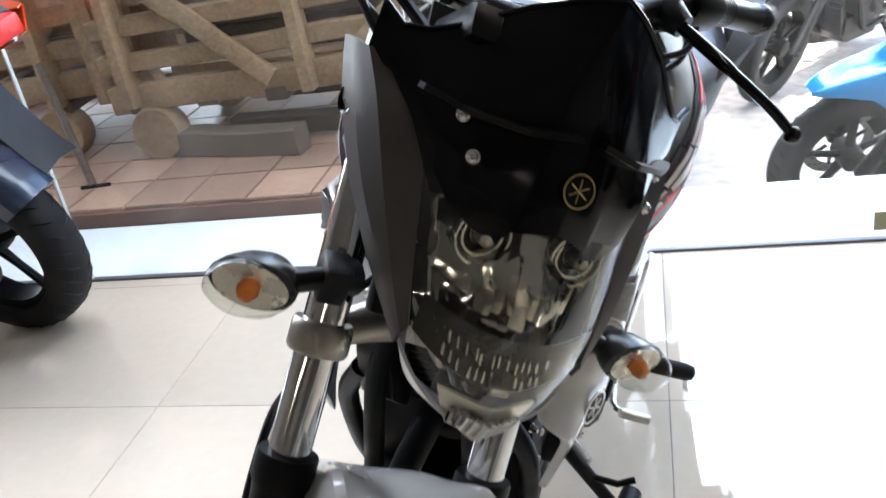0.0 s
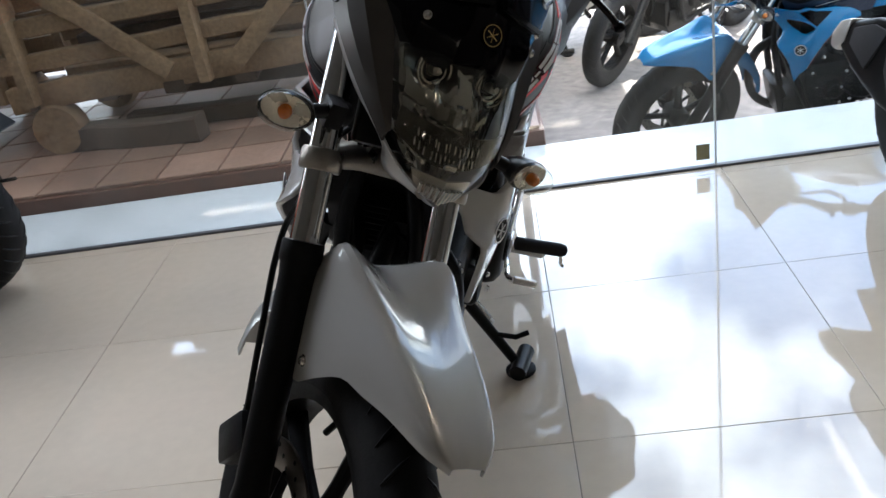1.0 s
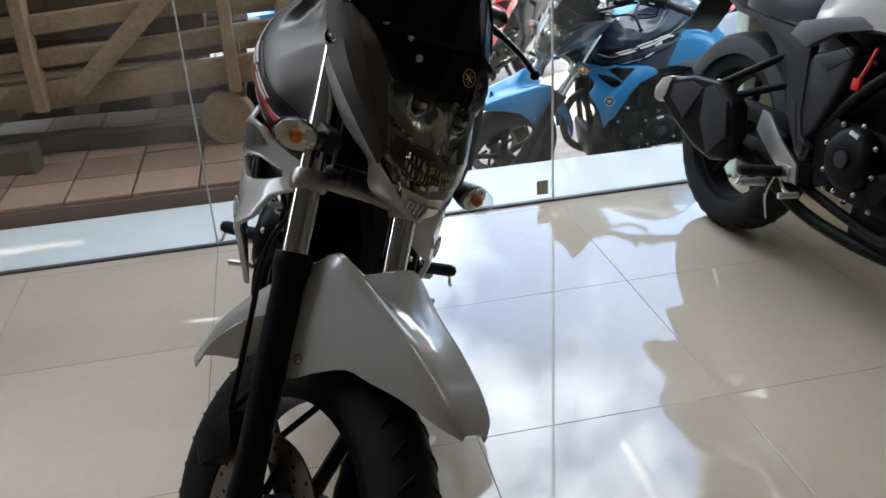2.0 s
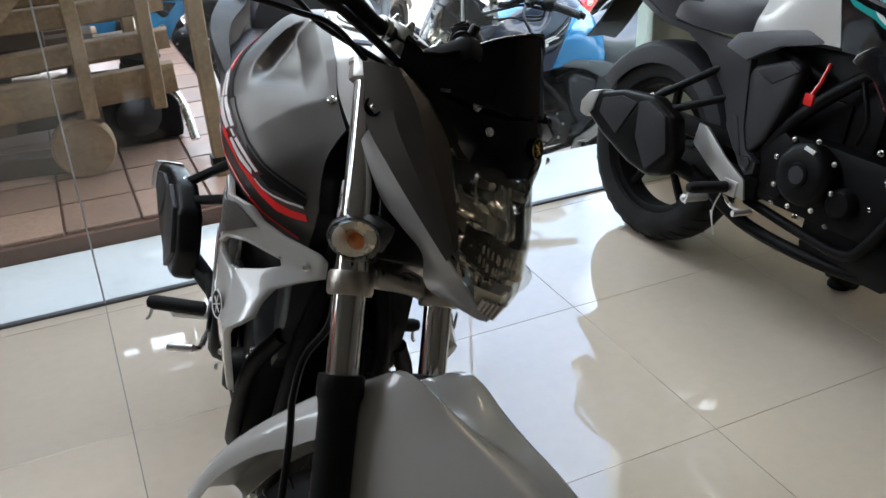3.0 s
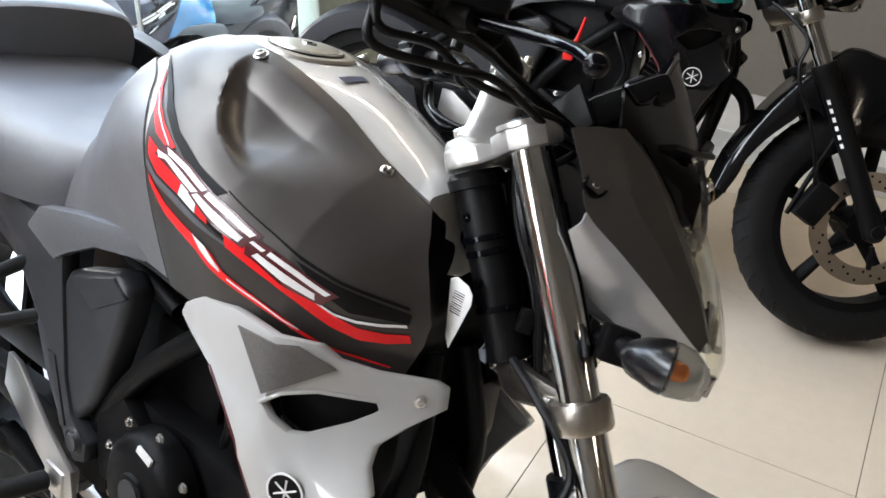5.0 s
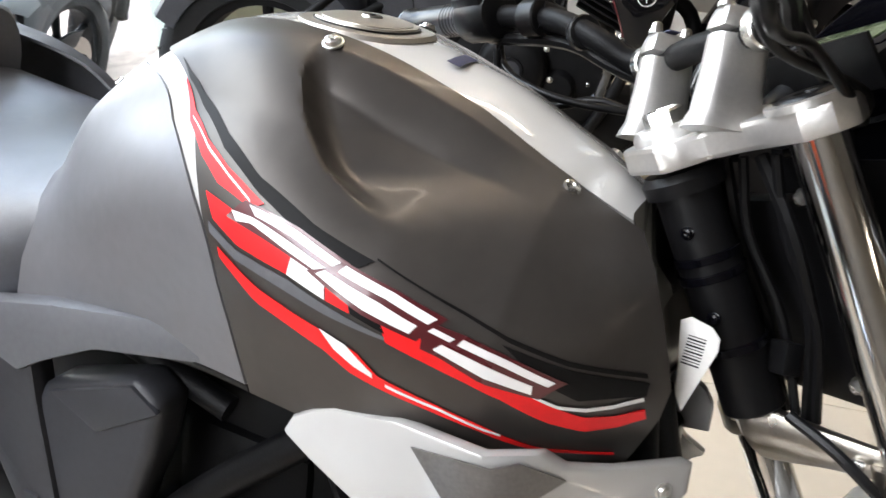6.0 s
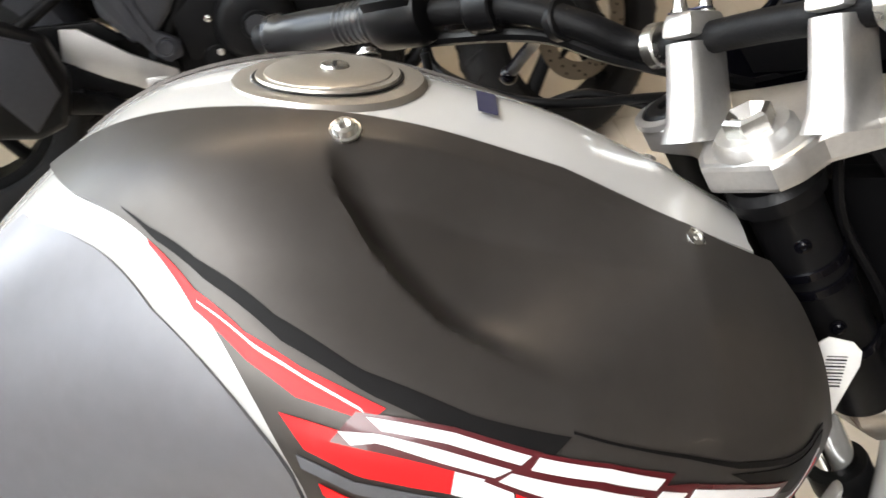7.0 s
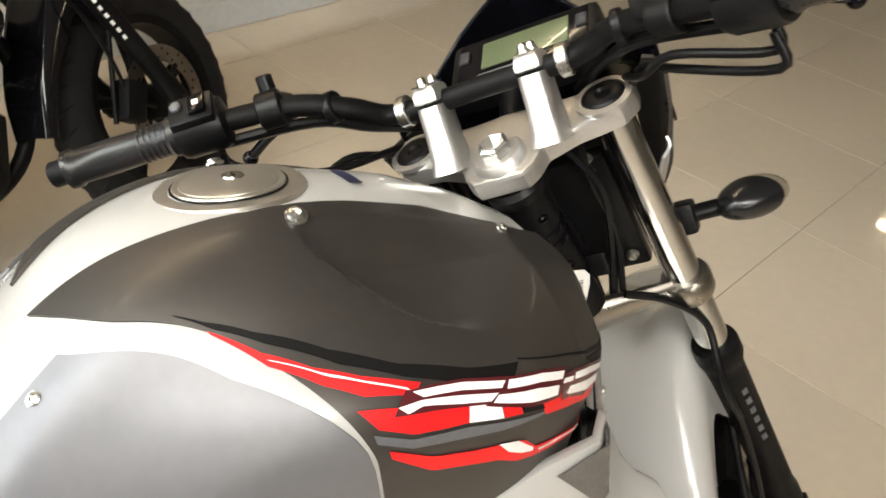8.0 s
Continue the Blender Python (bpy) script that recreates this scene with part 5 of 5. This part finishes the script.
# ---- motorcycles ----
WHITE = dict(tank=PEARL, panel=CHARCOAL, flank=SILVERG, shroud=PEARL, fender=PEARL, tanklabel="pearl white fuel tank", shroudlabel="glossy white tank shroud with a vent", letters=GREYLT)
BLACKB = dict(tank=BLACKP, panel=BLACKP, flank=PEARL, shroud=BLACKP, fender=BLACKP, tanklabel="gloss black fuel tank", shroudlabel="gloss black tank shroud with a vent", letters=WHITED)
BLUEB = dict(tank=BLUEP, panel=NAVYP, flank=BLUEP, shroud=BLUEP, fender=BLUEP, tanklabel="metallic blue fuel tank", shroudlabel="metallic blue tank shroud with a vent", letters=ALLOY)
REDB = dict(tank=REDP, panel=REDP, flank=BLACKP, shroud=REDP, fender=BLACKPL, tanklabel="red fuel tank", shroudlabel="red tank shroud with a vent", letters=ALLOY)


def stand_at(x, y, turn_deg, lean=12.0, z=0.0):
    return Matrix.Translation((x, y, z)) @ Matrix.Rotation(radians(turn_deg), 4, "Z") @ Matrix.Rotation(radians(lean), 4, "Y")


def side_stand(bike, m, lean):
    """The prop stand on the bike's left, reaching the floor."""
    inv = m.inverted()
    p0 = Vector((.09, .62, .28))
    w0 = m @ p0
    out = (m.to_3x3() @ Vector((1, 0, 0)))
    out.z = 0
    out.normalize()
    fw = (m.to_3x3() @ Vector((0, 1, 0))).normalized()
    foot = Vector((w0.x, w0.y, m.translation.z)) + out * .10 + fw * .05
    f = inv @ (foot + Vector((0, 0, .014)))
    leg = part("side_stand", tube([p0, p0 * .5 + f * .5, f], [.013, .012, .011], 12), BLACKMT, bike, "black side stand")
    part("stand_foot", turn([(.004, -.014), (.030, -.014), (.034, -.010), (.034, -.004), (.026, .003), (.006, .006)], f, inv.to_3x3() @ Vector((0, 0, 1)), 20), BLACKMT, leg)
    part("stand_roll", rod(f + Vector((-.002, -.05, .016)), f + Vector((.004, .045, .016)), .019, 16), BLACKPL, leg)
    q = p0 * .45 + f * .55
    part("stand_tang", tube([q, q + Vector((.05, .0, .005)), q + Vector((.075, .01, .018))], .006, 8), BLACKMT, leg)
    sp = bmesh.new()
    for k in range(16):
        turn([(.007, 0), (.0095, .001), (.0095, .003), (.007, .004)], p0.lerp(f, .12 + .022 * k) + Vector((.004, .02, 0)), f - p0, 10, sp)
    part("stand_spring", sp, STEEL, leg)


M1 = stand_at(-.183, .954, -11.72, 15.65)
white_bike = motorcycle("white and charcoal street motorcycle with red graphics on its stand", WHITE, M1, radians(40.6), (RED, WHITED, WHITED))
side_stand(white_bike, M1, 15.65)
M2 = stand_at(1.435, .960, 3.78, 10.6)
black_bike = motorcycle("gloss black street motorcycle with teal rim tape on its stand", BLACKB, M2, radians(23), (TEAL, WHITED, WHITED), TEAL)
side_stand(black_bike, M2, 10.6)
key = part("red_tag", tube([(-.168, .605, .69), (-.172, .615, .64), (-.172, .628, .612)], [.004, .005, .005], 8), REDPL, black_bike, "red plastic tag hanging at the side")
part("red_tag_block", box((-.173, .632, .598), (.010, .026, .028), .003), REDPL, key)
part("wire_tag", tube(spline([(-.19, .80, .32), (-.20, .81, .25), (-.195, .79, .19), (-.20, .815, .25)], 4), .0025, 6), PAPER, black_bike)
M3 = stand_at(1.06, 3.58, -90.0, 10.0, -.45)
blue_bike = motorcycle("metallic blue naked street motorcycle parked outside the glass", BLUEB, M3, radians(20), (BLACKD, WHITED, WHITED))
side_stand(blue_bike, M3, 10.0)
ORANGEB = dict(tank=ORANGEP, panel=ORANGEP, flank=ORANGEP, shroud=ORANGEP, fender=NAVYP, tail=ORANGEP, hugger=NAVYP, tanklabel="orange fuel tank", shroudlabel="orange tank shroud with a vent", letters=ALLOY)
M4 = stand_at(-2.73, 2.493, -98.0, 10.0)
side_stand(motorcycle("orange street motorcycle with a dark navy rear hugger", ORANGEB, M4, radians(6), (BLACKD, WHITED, WHITED)), M4, 10.0)
M5 = stand_at(.93, 5.05, -46.0, 10.0, -.45)
side_stand(motorcycle("red street motorcycle parked outside in the yard", REDB, M5, radians(10), (WHITED, WHITED, WHITED)), M5, 10.0)
M6 = stand_at(2.45, 5.0, -70.0, 10.0, -.45)
side_stand(motorcycle("red street motorcycle parked in a row in the yard", REDB, M6, radians(15), (WHITED, WHITED, WHITED)), M6, 10.0)
NAVYB = dict(tank=NAVYP, panel=NAVYP, flank=NAVYP, shroud=BLUEP, fender=BLUEP, tanklabel="dark blue fuel tank", shroudlabel="blue tank shroud with a vent", letters=ALLOY)
M7 = stand_at(2.9, 3.75, -88.0, 10.0, -.45)
side_stand(motorcycle("metallic blue street motorcycle parked outside in a row", BLUEB, M7, radians(15), (BLACKD, WHITED, WHITED)), M7, 10.0)

M8 = stand_at(.02, 5.95, -90.0, 10.0, -.45)
side_stand(motorcycle("dark blue street motorcycle parked behind the platform", NAVYB, M8, radians(12), (BLACKD, WHITED, WHITED)), M8, 10.0)
M9 = stand_at(2.0, 7.3, -20.0, 10.0, -.45)
side_stand(motorcycle("red street motorcycle parked at the back of the yard", REDB, M9, radians(10), (WHITED, WHITED, WHITED)), M9, 10.0)

# ---- outside ----
TERRA = mat("terracotta_paver", (0.30, 0.185, 0.135), 0.40, 0, 0, 0.25, 5, 0.4, 90, each=0.22)
TERRAD = mat("dark_terracotta_edge", (0.13, 0.062, 0.042), 0.6, 0, 0, 0.3, 9, 0.4, 90)
CONC = mat("pale_concrete_ground", (0.27, 0.235, 0.21), 0.8, 0, 0, 0.34, 1.3, 0.6, 60)
WOOD = mat("weathered_crate_timber", (0.256, 0.164, 0.090), 0.75, 0, 0, 0.3, 5, 0.6, 120)
WOODD = mat("dark_old_timber", (0.085, 0.058, 0.042), 0.8, 0, 0, 0.35, 6, 0.6, 120)
GZ = -.45
gm = bmesh.new()
grid([[(x, y, GZ) for x in (-60, -6, 6, 60)] for y in (2.6, 12, 60, 900)], bm=gm)
structure(part("ground", gm, CONC), "pale worn concrete yard with reddish dust", "ground")
plat = structure(block("platform", (-6.5, 2.97, GZ), (.375, 5.6, .052), TERRAD, .006), "raised terracotta paved platform with a dark brick edge", "platform")
pav = random.Random(4)
for i in range(26):
    for j in range(10):
        xa, ya = .365 - .245 * (i + 1), 2.985 + .245 * j
        if xa < -6.4:
            continue
        part("paver", box((xa + .12, ya + .12, .060 + pav.uniform(-.0012, .0012)), (.236, .236, .014), .003), TERRA, plat, sharp=8)


def beam(a, b, w, h, material, label, name="timber_beam", wob=.006, seed=1):
    """A sawn timber from a to b, slightly uneven."""
    a, b = Vector(a), Vector(b)
    d = (b - a).normalized()
    sd = d.cross(Vector((0, 0, 1)))
    sd = sd.normalized() if sd.length > .1 else Vector((0, 1, 0))
    up = sd.cross(d)
    rg = random.Random(seed)
    rows = []
    for k in range(7):
        p = a.lerp(b, k / 6)
        q = [rg.uniform(-wob, wob) for _ in range(6)]
        rows.append([p + sd * (x * w / 2 + q[0]) + up * (z * h / 2 + q[1]) for x, z in ((-1, -.85), (-.85, -1), (.85, -1), (1, -.85), (1, .85), (.85, 1), (-.85, 1), (-1, .85))])
    return part(name, grid(rows, True, True), material, None, label)


def crate(x0, x1, y0, y1, label):
    """One timber bike crate: rails, posts and braces."""
    root = tagged(new("timber_crate"), label, "crate", "timber crates")
    sd = 3
    for y in (y0, y1):
        for z, h in ((.36, .11), (.50, .07), (.64, .075), (.92, .08), (1.20, .10)):
            sd += 1
            b = beam((x0 - .12, y, z - .04), (x1 + .32, y, z + .03), .06, h, WOOD, "", "rail", seed=sd)
            b.parent = root
        for x in (x0, (x0 + x1) / 2, x1, x1 + .24):
            sd += 1
            b = beam((x, y - .045, .30), (x, y - .045, 1.25), .10, .05, WOOD, "", "post", seed=sd)
            b.parent = root
        for xa, xb in ((x0 + .06, x0 + .62), (x1 - .06, x1 - .62)):
            sd += 1
            b = beam((xa, y - .065, .86), (xb, y - .065, .36), .03, .075, WOOD, "", "brace", seed=sd)
            b.parent = root
    for k in range(6):
        x = x0 + (x1 - x0) * k / 5
        sd += 1
        b = beam((x, y0 - .03, .29), (x, y1 + .03, .29), .09, .05, WOODD, "", "cross_slat", seed=sd)
        b.parent = root
    for x in (x0 + .05, x1 - .05):
        for y in (y0, y1):
            f = part("foot_block", turn([(.02, -.05), (.105, -.05), (.115, -.02), (.115, .02), (.105, .05), (.02, .05)], (x, y, .175), (0, 1, 0), 24), WOOD, root, "rounded wooden foot")
    return root


crate(-1.72, -.20, 3.50, 4.15, "weathered timber bike crate frame standing on terracotta pavers")
crate(-3.75, -2.15, 3.62, 4.3, "weathered timber bike crate frame beside another crate")
for k, (a, b, w, h, mt) in enumerate((((-1.72, 3.52, .12), (-1.02, 3.40, .12), .10, .11, WOODD), ((-1.45, 3.72, .10), (-.30, 3.58, .10), .09, .08, WOODD),
                                      ((-1.3, 3.95, .20), (-.1, 3.80, .22), .11, .09, WOODD), ((-1.6, 4.05, .50), (-.2, 3.95, .48), .12, .10, WOODD),
                                      ((-1.6, 4.02, .78), (-.2, 3.98, .74), .14, .12, WOODD), ((-1.7, 4.0, .93), (-.3, 4.02, .92), .14, .10, WOODD))):
    tagged(beam(a, b, w, h, mt, "rough dark timber beam lying on the pavers" if k < 3 else "rough dark timber beam stacked in a crate", seed=40 + k), category="beam", group="loose beams")

for k, (z, x0, x1, y) in enumerate(((.34, -1.68, -.25, 3.80), (.44, -1.66, -.12, 3.96), (.56, -1.62, -.30, 3.88), (.64, -1.70, -.08, 4.02), (.86, -1.64, -.22, 3.84), (1.14, -1.70, -.10, 3.92), (1.24, -1.60, -.30, 4.04), (1.34, -1.66, -.16, 3.86), (1.44, -1.60, -.24, 3.98))):
    tagged(beam((x0, y, z), (x1, y - .05, z + (.03 if k % 2 else -.02)), .13, .09, WOODD if k % 3 else WOOD, "rough dark timber beam stacked in a crate", seed=140 + k), category="beam", group="loose beams")

# unseen sheet roof on posts, added to shade the platform and crates
ROOFM = mat("shade_roof_sheet", (0.12, 0.10, 0.09), 0.6, 0.3, 0, 0.3, 4, 0.3, 60)
rf = grid([[(x, y, 2.55 + .02 * math.cos(x * 40) + (y - 2.9) * .06) for x in [-6.6 + .039 * k for k in range(180)]] for y in (2.98, 4.6, 6.2)])
structure(part("porch_roof", rf, ROOFM), "unseen corrugated sheet roof added to shade the paved platform", "roof")
for k, (x, y) in enumerate(((.30, 6.1), (-3.2, 6.1), (-6.4, 3.05), (-6.4, 6.1))):
    structure(part("porch_post", rod((x, y, .05), (x, y, 2.62), .038, 14), WOODD), "dark post added under the shade roof", "post")
# timber stack carried up out of view to block light behind the crates
rg = random.Random(9)
for k in range(34):
    z = .12 + .115 * (k // 2) + (.032 if k > 21 else 0)
    x0 = -3.9 + (k % 2) * 1.95 + rg.uniform(-.15, .15)
    tagged(beam((x0, 4.62 + rg.uniform(-.08, .08), z), (x0 + 1.85 + rg.uniform(-.2, .2), 4.62 + rg.uniform(-.08, .08), z + rg.uniform(-.03, .03)), .13, .10, WOOD if k % 3 else WOODD, "rough timber beam in a tall stack", seed=80 + k), category="beam", group="stacked timber")

# timber prop at the platform's corner, with a black strap round its foot
prop = tagged(new("timber_prop"), "sawn timber prop standing on the platform's corner", "post")
pole = beam((.205, 3.24, .06), (.165, 3.30, 2.53), .062, .055, WOOD, "", "pole", .003, 71)
pole.parent = prop
part("strap", box((.204, 3.242, .12), (.074, .066, .045), .004), BLACKPL, prop, "black strap")
# old engine under the crate's end
eng = tagged(new("old_engine"), "dark greasy old engine lying on the pavers", "engine")
part("crankcase", box((-.02, 3.86, .20), (.34, .30, .25), .03), BLACKMT, eng)
part("cylinder", turn([(.02, 0), (.075, .0), (.08, .05), (.07, .06), (.08, .07), (.07, .09), (.08, .10), (.07, .12), (.08, .14), (.02, .15)], (.02, 3.84, .31), (.2, -.1, 1), 24), BLACKMT, eng)
part("flywheel_cover", turn([(.004, .035), (.05, .034), (.085, .02), (.09, -.02)], (-.02, 3.70, .20), (0, -1, 0), 28), GREYPL, eng)
part("outlet_pipe", tube(spline([(.08, 3.74, .30), (.14, 3.62, .26), (.16, 3.52, .12)], 5), .018, 12), STEEL, eng, "dull metal outlet pipe")
# thin steel prop standing before the other crate
rodm = tagged(new("steel_prop"), "thin dark steel prop leaning on a timber crate", "prop")
part("shaft", rod((-1.85, 3.2, .075), (-2.06, 3.42, .52), .016, 10), WOODD, rodm)
part("foot", rod((-1.90, 3.19, .072), (-1.78, 3.21, .072), .008, 8), BLACKMT, rodm)
